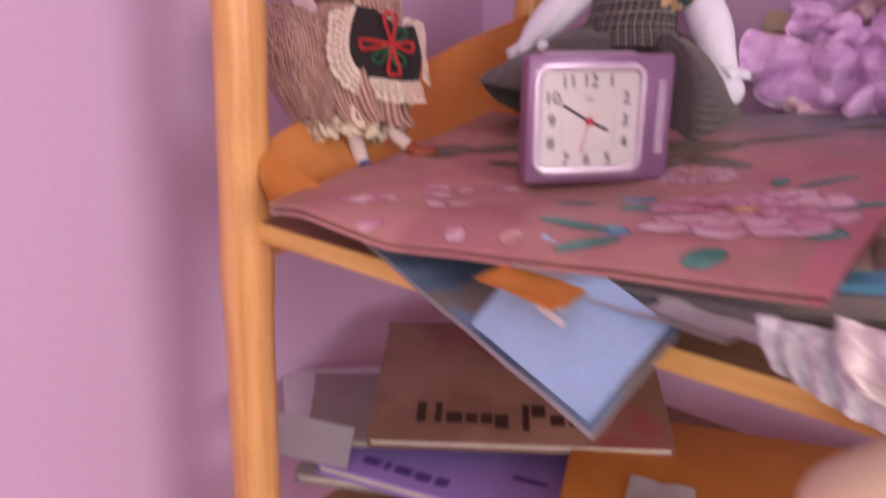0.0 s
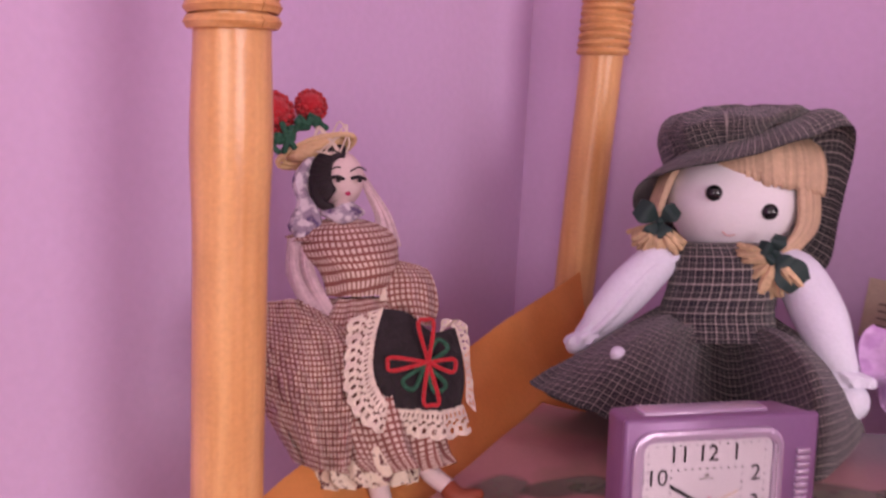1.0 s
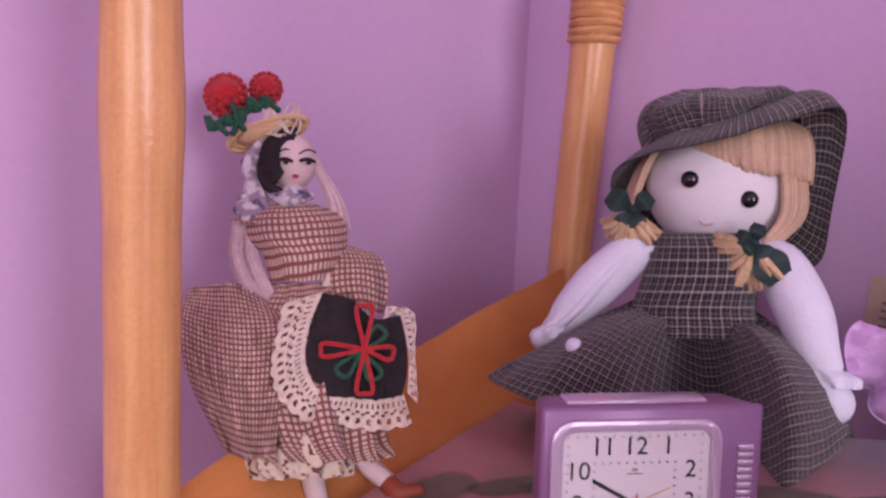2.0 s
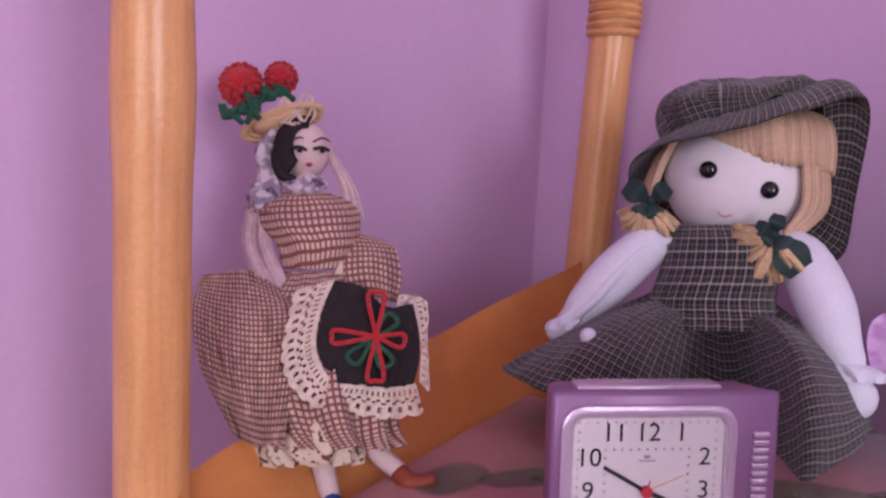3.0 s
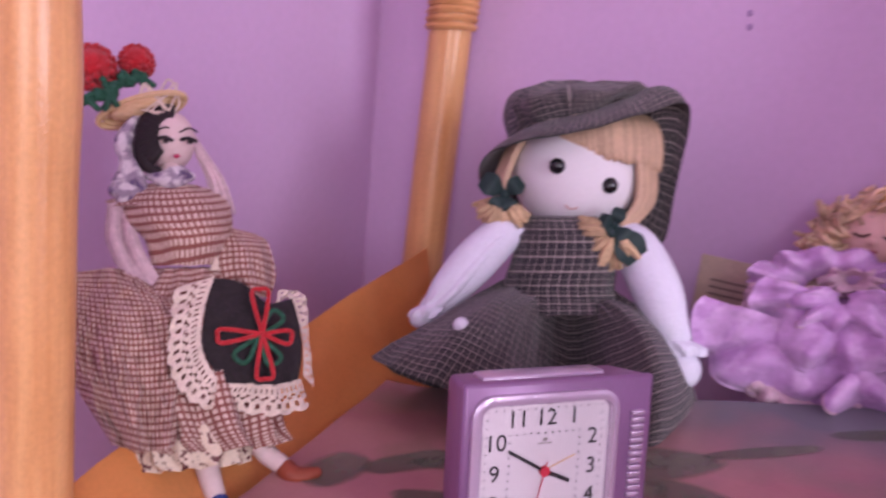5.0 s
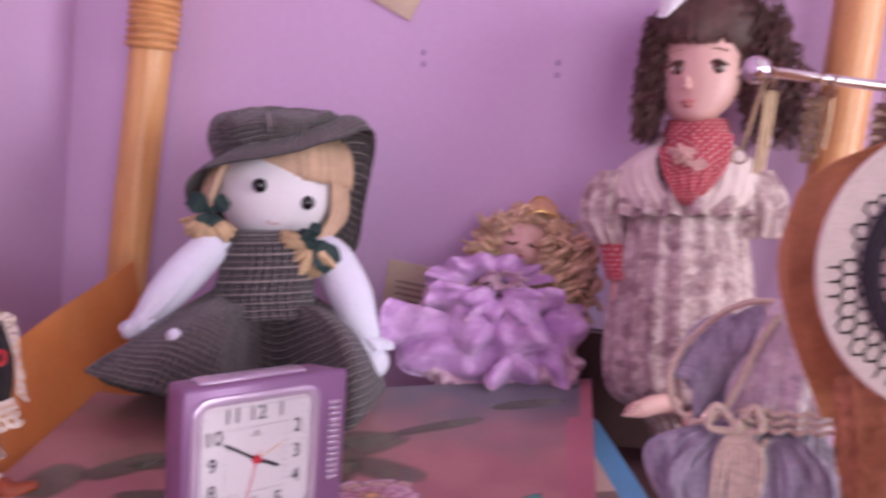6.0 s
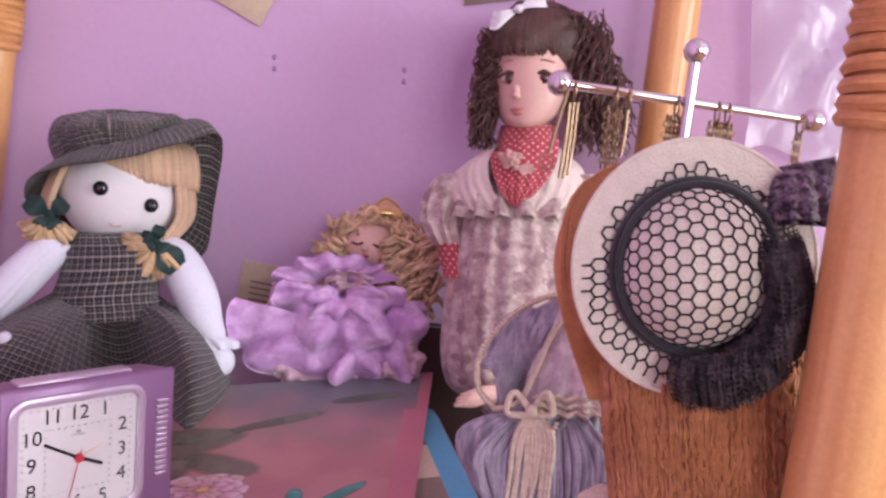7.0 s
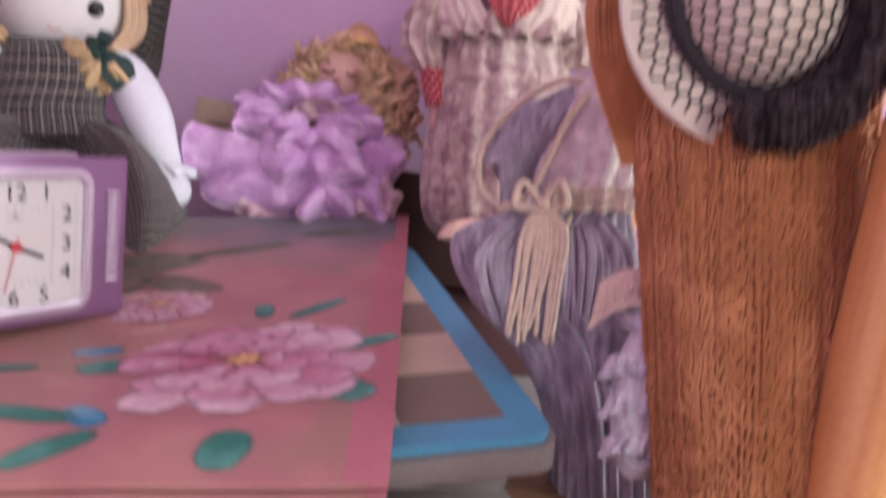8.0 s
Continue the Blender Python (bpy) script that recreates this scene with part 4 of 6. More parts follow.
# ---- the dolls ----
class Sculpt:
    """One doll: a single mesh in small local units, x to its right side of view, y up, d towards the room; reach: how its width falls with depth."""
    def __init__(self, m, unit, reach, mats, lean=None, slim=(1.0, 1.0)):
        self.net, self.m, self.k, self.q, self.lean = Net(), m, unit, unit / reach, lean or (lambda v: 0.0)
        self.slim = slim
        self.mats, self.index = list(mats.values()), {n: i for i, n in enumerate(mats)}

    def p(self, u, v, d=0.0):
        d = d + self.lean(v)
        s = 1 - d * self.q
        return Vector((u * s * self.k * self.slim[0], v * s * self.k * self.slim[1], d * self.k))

    def i(self, name):
        return self.index[name]

    def ball(self, c, r, mat_name, seg=14, turn=0.0):
        r = (r, r, r) if isinstance(r, (int, float)) else r
        ball(self.net, self.p(*c), [x * self.k for x in r], self.i(mat_name), seg, Matrix.Rotation(radians(turn), 4, "Z"))

    def tube(self, pts, r, mat_name, seg=7, n=0, flat=1.0):
        r = [x * self.k for x in r] if isinstance(r, (list, tuple)) else r * self.k
        tube(self.net, [self.p(*p) for p in pts], r, self.i(mat_name), seg, n, None, flat)

    def rings(self, stack, mat_name, n=48, m=24, flute=(0, 0), folds=9, seed=0.0, cap=True, uv=None):
        """A body of stacked ellipses (u, v, d, half width, half depth), fluted more and more from top to bottom."""
        line = spline(stack, m)
        rows = []
        for i, (u, v, d, a, b) in enumerate(line):
            f = i / (m - 1)
            amp = flute[0] + (flute[1] - flute[0]) * f
            row = []
            for j in range(n):
                t = 2 * math.pi * j / n
                w = amp * (math.sin(folds * t + 2.5 * wob(f * 1.5 + seed, t)) + 0.6 * wob(t * 2.3 + seed, f * 2))
                row.append(self.p(u + (a + w) * math.cos(t), v + 0.25 * w, d + (b + w) * math.sin(t)))
            rows.append(row)
        if cap:
            for k, at in ((0, 0), (-1, len(rows) + 1)):
                mid = sum(rows[k], Vector()) / n
                rows.insert(at, [mid + (p - mid) * 0.02 for p in rows[k]])
        grid(self.net, rows, self.i(mat_name), True, uv or (2 * math.pi * max(s[3] for s in stack) * self.k, abs(stack[0][1] - stack[-1][1]) * self.k), cap=cap)

    def sheet(self, rows, mat_name, n=24, m=24, wave=0.0, seed=0.0, uv=None, keep=None, thick=1.5, freq=5):
        """A cloth through a net of points, with small waves and real thickness."""
        cols = [spline(r, n) for r in rows]
        out = []
        net = [spline([c[j] for c in cols], m) for j in range(n)]
        for i in range(m):
            out.append([self.p(net[j][i][0], net[j][i][1], net[j][i][2] + wave * (math.sin(freq * 2 * math.pi * j / n + 2 * wob(i * 0.15 + seed)) * (0.3 + 0.7 * i / m) + wob(j * 0.3 + seed, i * 0.3))) for j in range(n)])
        w = sum((out[m // 2][j + 1] - out[m // 2][j]).length for j in range(n - 1))
        h = sum((out[i + 1][n // 2] - out[i][n // 2]).length for i in range(m - 1))
        grid(self.net, out, self.i(mat_name), False, uv or (w, h), keep)
        if thick:
            back = [[p - Vector((0, 0, thick * self.k)) for p in r] for r in out]
            grid(self.net, back, self.i(mat_name), False, uv or (w, h), keep)

    def lace(self, a, b, mat_name, cells=26, rows_n=10, wave=4.0, seed=0.0):
        """A strip of lace between an inner line a and an outer, scalloped line b, with holes worked through it."""
        n, m = cells * 4, rows_n
        pa, pb = spline(a, n + 1), spline(b, n + 1)
        out = []
        for i in range(m + 1):
            f = i / m
            row = []
            for j in range(n + 1):
                g = f * (1 + 0.10 * abs(math.sin(math.pi * j / 8)) * f)
                x = [pa[j][k] + (pb[j][k] - pa[j][k]) * g for k in range(3)]
                row.append(self.p(x[0], x[1], x[2] + wave * math.sin(j * 0.5 + seed) * f))
            out.append(row)
        def keep(i, j):
            if i in (0, 1, m - 1):
                return True
            if i in (2, 3):
                return j % 3 != 1
            return not ((j + (i // 2) * 2) % 5 in (1, 2) and i % 3 != 1)
        grid(self.net, out, self.i(mat_name), False, None, keep)

    def curl(self, a, b, radius, mat_name, thick, turns=3.0, phase=0.0, n=28):
        """A lock of hair wound in a loose spiral from a to b."""
        pts = []
        va, vb = Vector(a), Vector(b)
        d = (vb - va).normalized()
        s = d.orthogonal().normalized()
        t = d.cross(s)
        for i in range(n):
            f = i / (n - 1)
            w = 2 * math.pi * turns * f + phase
            pts.append(tuple(va + (vb - va) * f + (s * math.cos(w) + t * math.sin(w)) * radius * (0.5 + 0.5 * math.sin(math.pi * min(1, f + 0.15)))))
        self.tube(pts, [thick * (0.75 + 0.25 * math.sin(math.pi * i / (n - 1))) for i in range(n)], mat_name, 5, n)

    def done(self, name, label):
        ob = finish(name, self.net, self.mats)
        ob.matrix_world = self.m
        return tagged(ob, label, "doll")


SKIN = mat("painted_porcelain_skin", (0.72, 0.45, 0.39), 0.38, var=0.05, scale=20, bump=0.02, spec=0.4)
CLOTH_SKIN = mat("pale_cloth_face", (0.68, 0.52, 0.50), 0.8, var=0.06, bump=0.2)
BLACK = mat("black_yarn", (0.02, 0.014, 0.016), 0.7, bump=0.4)
DARK_FELT = mat("black_felt", (0.022, 0.016, 0.018), 0.95, var=0.3, scale=80, bump=0.5, sheen=0.1)
LACE = mat("cream_lace", (0.68, 0.56, 0.46), 0.9, var=0.15, scale=90, bump=0.4)
RED_YARN = mat("red_wool", (0.52, 0.018, 0.025), 0.9, var=0.25, scale=200, bump=0.8, fine=900, sheen=0.2)
GREEN_YARN = mat("green_wool", (0.025, 0.10, 0.06), 0.9, var=0.3, scale=200, bump=0.8)
PINK_YARN = mat("pale_pink_wool", (0.55, 0.40, 0.42), 0.9, var=0.15, scale=150, bump=0.6, island=0.15)
SCARF = blotched("grey_lilac_scarf", (0.30, 0.24, 0.30), (0.62, 0.55, 0.58), 160, c=(0.12, 0.08, 0.16), scale2=120, rough=0.9)
STRAW = striped("woven_straw", (0.58, 0.38, 0.19), (0.68, 0.48, 0.28), 60, (1, 9, 1), rough=0.8, bump=0.6)
CHECK = dotted("brown_cream_check", (0.22, 0.075, 0.06), (0.60, 0.45, 0.38), 0.0037, 0.31, turn=0.06)
TRIM_PRINT = blotched("cream_floral_print", (0.66, 0.54, 0.42), (0.13, 0.05, 0.05), 260, 0.56, 0.60, rough=0.85)
CRIMSON = mat("crimson_thread", (0.45, 0.03, 0.10), 0.8)
SHOE = mat("russet_leather", (0.28, 0.06, 0.03), 0.5)
BLUE_SHOE = mat("blue_shoe", (0.05, 0.08, 0.30), 0.5)


def folk_doll():
    """Slim cloth doll in a checked dress with a black apron, leaning back against the wall."""
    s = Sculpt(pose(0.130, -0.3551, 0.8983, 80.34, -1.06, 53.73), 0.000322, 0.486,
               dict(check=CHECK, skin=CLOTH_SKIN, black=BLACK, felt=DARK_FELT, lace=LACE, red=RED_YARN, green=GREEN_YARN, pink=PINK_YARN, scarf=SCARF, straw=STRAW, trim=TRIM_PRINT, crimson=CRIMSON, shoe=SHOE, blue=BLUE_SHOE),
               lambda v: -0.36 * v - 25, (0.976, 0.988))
    rnd = random.Random(4)
    # legs and shoes
    s.tube([(18, -250, -10), (25, -340, -10), (42, -412, -20)], (22, 19, 16), "skin", 12)
    s.tube([(90, -240, -10), (118, -318, -10), (172, -368, -30)], (22, 18, 15), "skin", 12)
    s.tube([(160, -360, -22), (180, -378, -14), (222, -375, -6)], (17, 17, 9), "shoe", 10)
    s.tube([(42, -408, -12), (46, -420, 0), (62, -424, 14)], (17, 15, 9), "blue", 10)
    # skirt, flounce and bodice
    s.rings([(10, -5, 0, 55, 40), (10, -60, 5, 95, 60), (8, -140, 8, 130, 80), (8, -220, 10, 138, 85), (22, -285, 6, 128, 80), (42, -318, 0, 112, 70)], "check", 96, 40, (3, 20), 11, 1.0, False)
    s.rings([(0, -270, 4, 105, 72), (5, -320, 0, 90, 62), (8, -344, -4, 84, 58)], "trim", 80, 14, (6, 11), 11, 3.0, False)
    s.sheet([[(-190, -12, 10), (-150, -6, 30), (-105, -4, 30), (-44, -40, 34)], [(-204, -70, 10), (-150, -85, 66), (-90, -90, 88), (-20, -80, 84)],
             [(-188, -170, 10), (-140, -185, 76), (-85, -190, 104), (-25, -180, 104)], [(-128, -292, 10), (-112, -298, 66), (-80, -306, 92), (-40, -300, 96)]], "check", 70, 44, 15, 2.0, freq=2.6)
    s.sheet([[(60, 70, 0), (90, 62, 20), (130, 52, 6)], [(48, 30, 20), (105, 35, 42), (152, 34, -4)], [(50, -15, 20), (110, -5, 44), (162, -18, 0)], [(70, -60, 10), (120, -58, 30), (152, -60, -8)]], "check", 30, 24, 7, 7.0, freq=3)
    s.rings([(-10, 136, 0, 36, 26), (-8, 122, 0, 72, 40), (-4, 100, 4, 88, 50), (0, 72, 10, 86, 60), (12, 44, 10, 72, 52), (10, 0, 2, 58, 42)], "check", 48, 20, (1, 4), 7, 5.0)
    for k in range(7):
        s.tube([(-48 + 4 * k, 150 + 3 * math.sin(k), 12), (-14, 138 + 3 * k, 34), (24 - 3 * k, 150 + 2 * k, 14)], (8, 10, 7), "scarf", 7)
    s.sheet([[(-118, 106, 0), (-80, 118, 10), (-20, 128, 14)], [(-112, 98, 14), (-70, 100, 36), (-10, 108, 36)]], "check", 14, 8, 2)
    # head and scarf
    s.tube([(-12, 120, 0), (-12, 160, 0)], (22, 20), "skin", 10)
    s.ball((-10, 208, 0), (44, 54, 44), "skin", 20)
    for t in range(14):
        a = radians(80 + t * 11)
        s.tube([(-14 + 22 * math.cos(a), 214 + 30 * math.sin(a), 40), (-16 + 42 * math.cos(a), 210 + 52 * math.sin(a), 26), (-12 + 50 * math.cos(a), 205 + 58 * math.sin(a), -4)], (7, 10, 8), "black", 6, 7)
    s.tube([(-46, 230, 26), (-60, 200, 22), (-50, 165, 20), (-30, 158, 22)], (9, 12, 12, 6), "black", 8)
    for u in (-38, 2):
        s.tube([(u, 224, 46), (u + 16, 232, 50), (u + 30, 226, 44)], 1.6, "black", 5, 9)
        s.tube([(u + 2, 212, 47), (u + 16, 215, 50), (u + 28, 210, 44)], 3.2, "black", 6, 9)
        s.ball((u + 17, 209, 48), (5, 5, 3), "black", 8)
    s.ball((-4, 184, 43), (6, 4, 4), "crimson", 8)
    for k in range(9):
        f = k / 8
        s.tube([(-62 + 8 * f, 246, 10 - 20 * f), (-88 + 16 * f, 205 - 5 * k, 12 - 18 * f), (-82 + 10 * f, 165, 10), (-100 + 42 * f, 120 + 16 * math.sin(k * 2.1), 8)], (9, 13, 13, 15), "scarf", 7)
    for k in range(13):
        f = k / 12
        s.tube([(22 + 10 * f, 238 - 20 * f, 8 - 14 * f), (34 + 14 * f, 190, 4), (52 + 26 * f, 140, 4 + rnd.uniform(-4, 4)), (78 + 16 * f - 30 * (1 - f), 92 + rnd.uniform(-6, 8), 2)], (3.0, 3.4, 3.2, 2.4), "pink", 5)
    # straw hat, threads, wool roses
    for k in range(6):
        ring = [(-52 + (68 - 9 * k) * math.cos(a), 258 + (24 - 3 * k) * math.sin(a) + 0.32 * (68 - 9 * k) * math.cos(a) + 3 * k, 4 + 40 * math.sin(a + 0.6) * (1 - 0.12 * k)) for a in (2 * math.pi * j / 22 for j in range(23))]
        s.tube(ring, 5.5, "straw", 6, 45)
    s.ball((-52, 262, 4), (58, 20, 34), "straw", 14, 18)
    for k in range(9):
        a = rnd.uniform(0, 6.3)
        s.tube([(-40 + 20 * math.cos(a), 280, 34), (-22 + 26 * math.cos(a), 300 + 14 * math.sin(a), 40), (-8 + 14 * math.sin(a), 268 + 22 * math.cos(a), 40), (-30 + 30 * math.sin(a), 258, 42)], 1.7, "lace", 5, 14)
    for c, r in (((-125, 322, -8), 39), ((-56, 336, -12), 30)):
        for k in range(70):
            z = 1 - 2 * (k + 0.5) / 70
            a = k * 2.39996
            q = math.sqrt(1 - z * z)
            s.ball((c[0] + r * 0.88 * q * math.cos(a), c[1] + r * 0.9 * q * math.sin(a), c[2] + r * 0.8 * z), r * 0.2, "red", 6)
        s.ball(c, r * 0.9, "red", 12)
    for k in range(16):
        f = k / 15
        u, v = ((-152 + 60 * f * 2, 262 + 16 * f * 2) if f < 0.5 else (-110 + 130 * (f - 0.5), 284 + 60 * (f - 0.5)))
        s.tube([(u, v, 18), (u + rnd.uniform(-16, 16), v + rnd.uniform(4, 26), 26), (u + rnd.uniform(-22, 22), v + rnd.uniform(-24, 14), 22)], 6, "green", 6, 9)
    # yarn arms
    for k in range(11):
        f = k / 10
        s.tube([(-112 + 34 * f, 100 + 8 * f, 12), (-116 + 44 * f, 40, 18 + 8 * math.sin(k)), (-88 + 44 * f, -24, 26), (-52 + 26 * f, -66 - 12 * (1 - f), 30), (-14, -66 - 8 * f, 34)], (4.2, 5.2, 5.2, 5, 3.4), "pink", 5)
    for k in range(4):
        s.tube([(60 + 6 * k, 60, 20), (56, 20 + 5 * k, 30), (45 + 3 * k, -8, 40)], 3.2, "lace", 5)
    s.ball((-12, -72, 40), (12, 17, 12), "crimson", 10)
    s.tube([(-24, -58, 36), (-6, -54, 44), (2, -78, 40), (-18, -92, 38)], 5, "crimson", 6)
    # apron with lace edge and yarn bow
    s.sheet([[(40, -20, 80), (90, -30, 78), (135, -66, 70), (184, -62, 46)], [(22, -80, 98), (80, -90, 98), (140, -100, 84), (194, -110, 52)], [(14, -140, 104), (80, -140, 104), (140, -150, 84), (196, -160, 50)], [(44, -200, 98), (90, -206, 96), (140, -212, 82), (186, -206, 52)]], "felt", 26, 24, 3, 4.0)
    s.lace([(44, -18, 84), (22, -70, 100), (12, -120, 106), (18, -160, 106), (44, -198, 100), (90, -204, 96), (140, -210, 84), (190, -204, 52)],
           [(-22, -36, 96), (-34, -90, 116), (-44, -150, 128), (-30, -200, 122), (14, -240, 104), (70, -250, 78), (140, -262, 74), (204, -254, 46)], "lace", 30, 12, 5)
    s.lace([(196, -200, 50), (198, -130, 48), (180, -62, 42), (150, -72, 58)], [(214, -220, 46), (210, -130, 40), (206, -58, 34), (158, -46, 56)], "lace", 14, 7, 4, 2.0)
    for a in (180, 90, 270, 350):
        ca, sa = math.cos(radians(a)), math.sin(radians(a))
        ln = 70 if a != 350 else 45
        s.tube([(118, -120, 108), (118 + ln * ca - 15 * sa, -120 + ln * sa + 12 * ca, 110), (118 + (ln + 8) * ca, -120 + (ln + 8) * sa, 110), (118 + ln * ca + 15 * sa, -120 + ln * sa - 12 * ca, 110), (118, -120, 109)], 3.8, "red", 7, 21)
    for a in (45, 225, 300):
        ca, sa = math.cos(radians(a)), math.sin(radians(a))
        s.tube([(112, -124, 106), (112 + 50 * ca - 14 * sa, -124 + 50 * sa + 12 * ca, 107), (112 + 50 * ca + 14 * sa, -124 + 50 * sa - 12 * ca, 107), (112, -124, 106)], 4.0, "green", 6, 15)
    s.done("folk_doll", "cloth doll in brown checked dress with black apron and straw hat")


WHITE_CLOTH = mat("white_stockinette", (0.76, 0.71, 0.74), 0.85, var=0.03, bump=0.1, sheen=0.1)
WHITE_COTTON = mat("white_cotton_sleeve", (0.72, 0.70, 0.80), 0.85, var=0.05, scale=60, bump=0.25)
PLAID = plaid("dark_plaid_cotton", (0.010, 0.010, 0.017), (0.032, 0.025, 0.030), (0.44, 0.37, 0.34), 0.0058, 0.13)
BEAD = mat("black_glass_bead", (0.006, 0.006, 0.008), 0.08, spec=0.6, var=0.0, bump=0.0)
BLOND_WOOL = mat("blond_doll_yarn", (0.56, 0.38, 0.26), 0.75, var=0.12, scale=120, bump=0.5, island=0.18)
TUFT = mat("tan_wool_tuft", (0.54, 0.37, 0.22), 0.9, var=0.2, scale=150, bump=0.6, island=0.2)
RIBBON = mat("dark_green_ribbon", (0.010, 0.030, 0.028), 0.5, sheen=0.2)
SMILE = mat("pink_thread", (0.58, 0.36, 0.34), 0.8)


def rag_doll():
    """Round-faced rag doll sitting in a plaid pinafore and floppy hat."""
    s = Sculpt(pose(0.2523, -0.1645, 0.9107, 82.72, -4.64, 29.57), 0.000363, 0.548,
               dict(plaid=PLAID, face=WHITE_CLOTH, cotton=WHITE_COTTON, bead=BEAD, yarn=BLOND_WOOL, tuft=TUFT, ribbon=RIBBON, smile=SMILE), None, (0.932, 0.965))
    rnd = random.Random(8)
    # skirt spread over the legs
    n, m = 130, 44
    waist = [(158, -95, -60), (126, -108, 14), (56, -112, 22), (-22, -92, 12), (-62, -72, -40), (20, -60, -120), (110, -70, -120)]
    mid = [(252, -140, -30), (186, -118, 170), (62, -165, -50), (-84, -98, 170), (-150, -108, 40), (-60, -120, -130), (170, -120, -140)]
    low = [(300, -248, -30), (226, -250, 270), (78, -350, -70), (-140, -176, 270), (-262, -176, 90), (-110, -240, -120), (190, -270, -130)]
    hem = [(322, -318, -40), (214, -392, 175), (92, -372, 120), (-190, -282, 205), (-336, -212, 110), (-130, -300, -110), (200, -340, -120)]
    loops = []
    for ring in (waist, mid, low, hem):
        c = spline([ring[-1]] + ring + [ring[0], ring[1]], (len(ring) + 2) * 20 + 1).tolist()
        loops.append(c[20:20 + len(ring) * 20])
    n = len(loops[0])
    rows = []
    for i in range(m):
        f = i / (m - 1)
        row = []
        for j in range(n):
            x, y, z = tuple(sum(w * l[j][k] for w, l in zip(((1 - f) ** 3, 3 * f * (1 - f) ** 2, 3 * f * f * (1 - f), f ** 3), loops)) for k in range(3))
            t = 2 * math.pi * j / n
            w = (3 + 7 * f * f) * (math.sin(9 * t + 2.6 * wob(f * 1.2, t * 0.8)) + 1.3 * wob(t * 3, f * 3) + 0.6 * wob(t * 7, f * 6, 2))
            gather = 5 * math.sin(34 * t + 3 * wob(t * 4)) * (1 - f) ** 1.5
            row.append(s.p(x, y + 0.5 * w + gather * 0.3, z + w + gather))
        rows.append(row)
    mid_row = rows[m // 2]
    grid(s.net, rows, s.i("plaid"), True, (sum((p - q).length for p, q in zip(mid_row, mid_row[1:])), sum((rows[i + 1][60] - rows[i][60]).length for i in range(m - 1))))
    # bodice, straps
    s.rings([(55, 50, -70, 78, 50), (62, 20, -50, 96, 66), (58, -30, -40, 102, 72), (45, -80, -38, 108, 80), (46, -112, -34, 112, 86), (46, -135, -30, 114, 90)], "plaid", 60, 18, (0, 3), 20, 4.0, True, (0.20, 0.06))
    # arms and cuffs
    s.rings([(-38, 28, -50, 30, 32), (-80, 8, -30, 42, 40), (-128, -38, -6, 45, 43), (-168, -84, 10, 38, 38), (-196, -112, 20, 30, 30), (-206, -122, 22, 24, 26)], "cotton", 40, 26, (2, 4), 6, 1.0)
    s.tube([(-60, 20, -40), (-125, -38, -6), (-180, -95, 14), (-206, -122, 22)], (38, 41, 33, 20), "cotton", 18)
    s.rings([(-200, -114, 22, 24, 26), (-214, -126, 26, 34, 30), (-222, -140, 30, 30, 26)], "cotton", 36, 10, (1, 5), 8, 2.0)
    s.ball((-226, -138, 30), (26, 20, 22), "cotton", 14, 30)
    s.tube([(160, 14, -60), (196, -12, -40), (232, -84, -10), (252, -146, 12), (274, -188, 24)], (32, 43, 46, 38, 25), "cotton", 20)
    s.rings([(270, -184, 22, 28, 28), (286, -198, 26, 39, 32), (292, -214, 30, 34, 28)], "cotton", 36, 10, (1, 5), 8, 3.0)
    s.ball((280, -238, 30), (34, 36, 30), "cotton", 16)
    s.ball((-172, -150, 196), 13, "cotton", 12)
    # head and features
    s.ball((84, 128, -112), (122, 116, 108), "face", 36, -14)
    for u, v in ((40, 145), (143, 108)):
        s.ball((u, v, -9 if u < 100 else -14), (15, 15, 10), "bead", 18)
    s.tube([(56, 72, -20), (66, 64, -20), (80, 66, -18)], 1.5, "smile", 6, 9)
    # yarn fringe and side locks
    for k in range(46):
        f = k / 45
        u = 12 + 232 * f
        top = 208 + 26 * math.sin(math.pi * f) - 4 * f
        end = 178 - 12 * math.sin(math.pi * f * 0.9) - 38 * f ** 3 + rnd.uniform(-5, 3)
        dz = -12 - 60 * (2 * f - 1) ** 2 * (1.2 if f > 0.5 else 0.8)
        s.tube([(u - 8, top + 22, dz - 60), (u, top, dz - 14), (u + 3, (top + end) / 2, dz + 4), (u + 4 + rnd.uniform(-3, 3), end, dz - 2)], (6, 6.5, 6, 4), "yarn", 6, 11)
    for k in range(16):
        f = k / 15
        s.tube([(196 + 28 * f, 196, -46 - 44 * f), (204 + 30 * f, 130, -42 - 44 * f), (200 + 30 * f, 76, -46 - 44 * f), (168 + 26 * f, 34, -30 - 14 * f)], (7, 8, 8, 5), "yarn", 6)
        s.tube([(-18 - 16 * f, 200 - 10 * f, -66 - 50 * f), (-40 - 10 * f, 160, -66 - 40 * f), (-58 - 12 * f, 110, -60 - 30 * f), (-62, 86, -40)], (7, 8, 7, 5), "yarn", 6)
    # tufts and ribbons
    for c, ang, spread, ln in (((-62, 84, -36), -98, 70, 62), ((150, 22, -8), -128, 84, 74)):
        for k in range(60):
            a = radians(ang + spread * rnd.uniform(-1, 1))
            q = ln * rnd.uniform(0.72, 1.0)
            d2 = rnd.uniform(-16, 22)
            s.tube([c, (c[0] + q * 0.5 * math.cos(a), c[1] + q * 0.5 * math.sin(a), c[2] + 10 + d2 * 0.7), (c[0] + q * math.cos(a), c[1] + q * math.sin(a), c[2] + d2)], (6, 8, 5), "tuft", 5, 6)
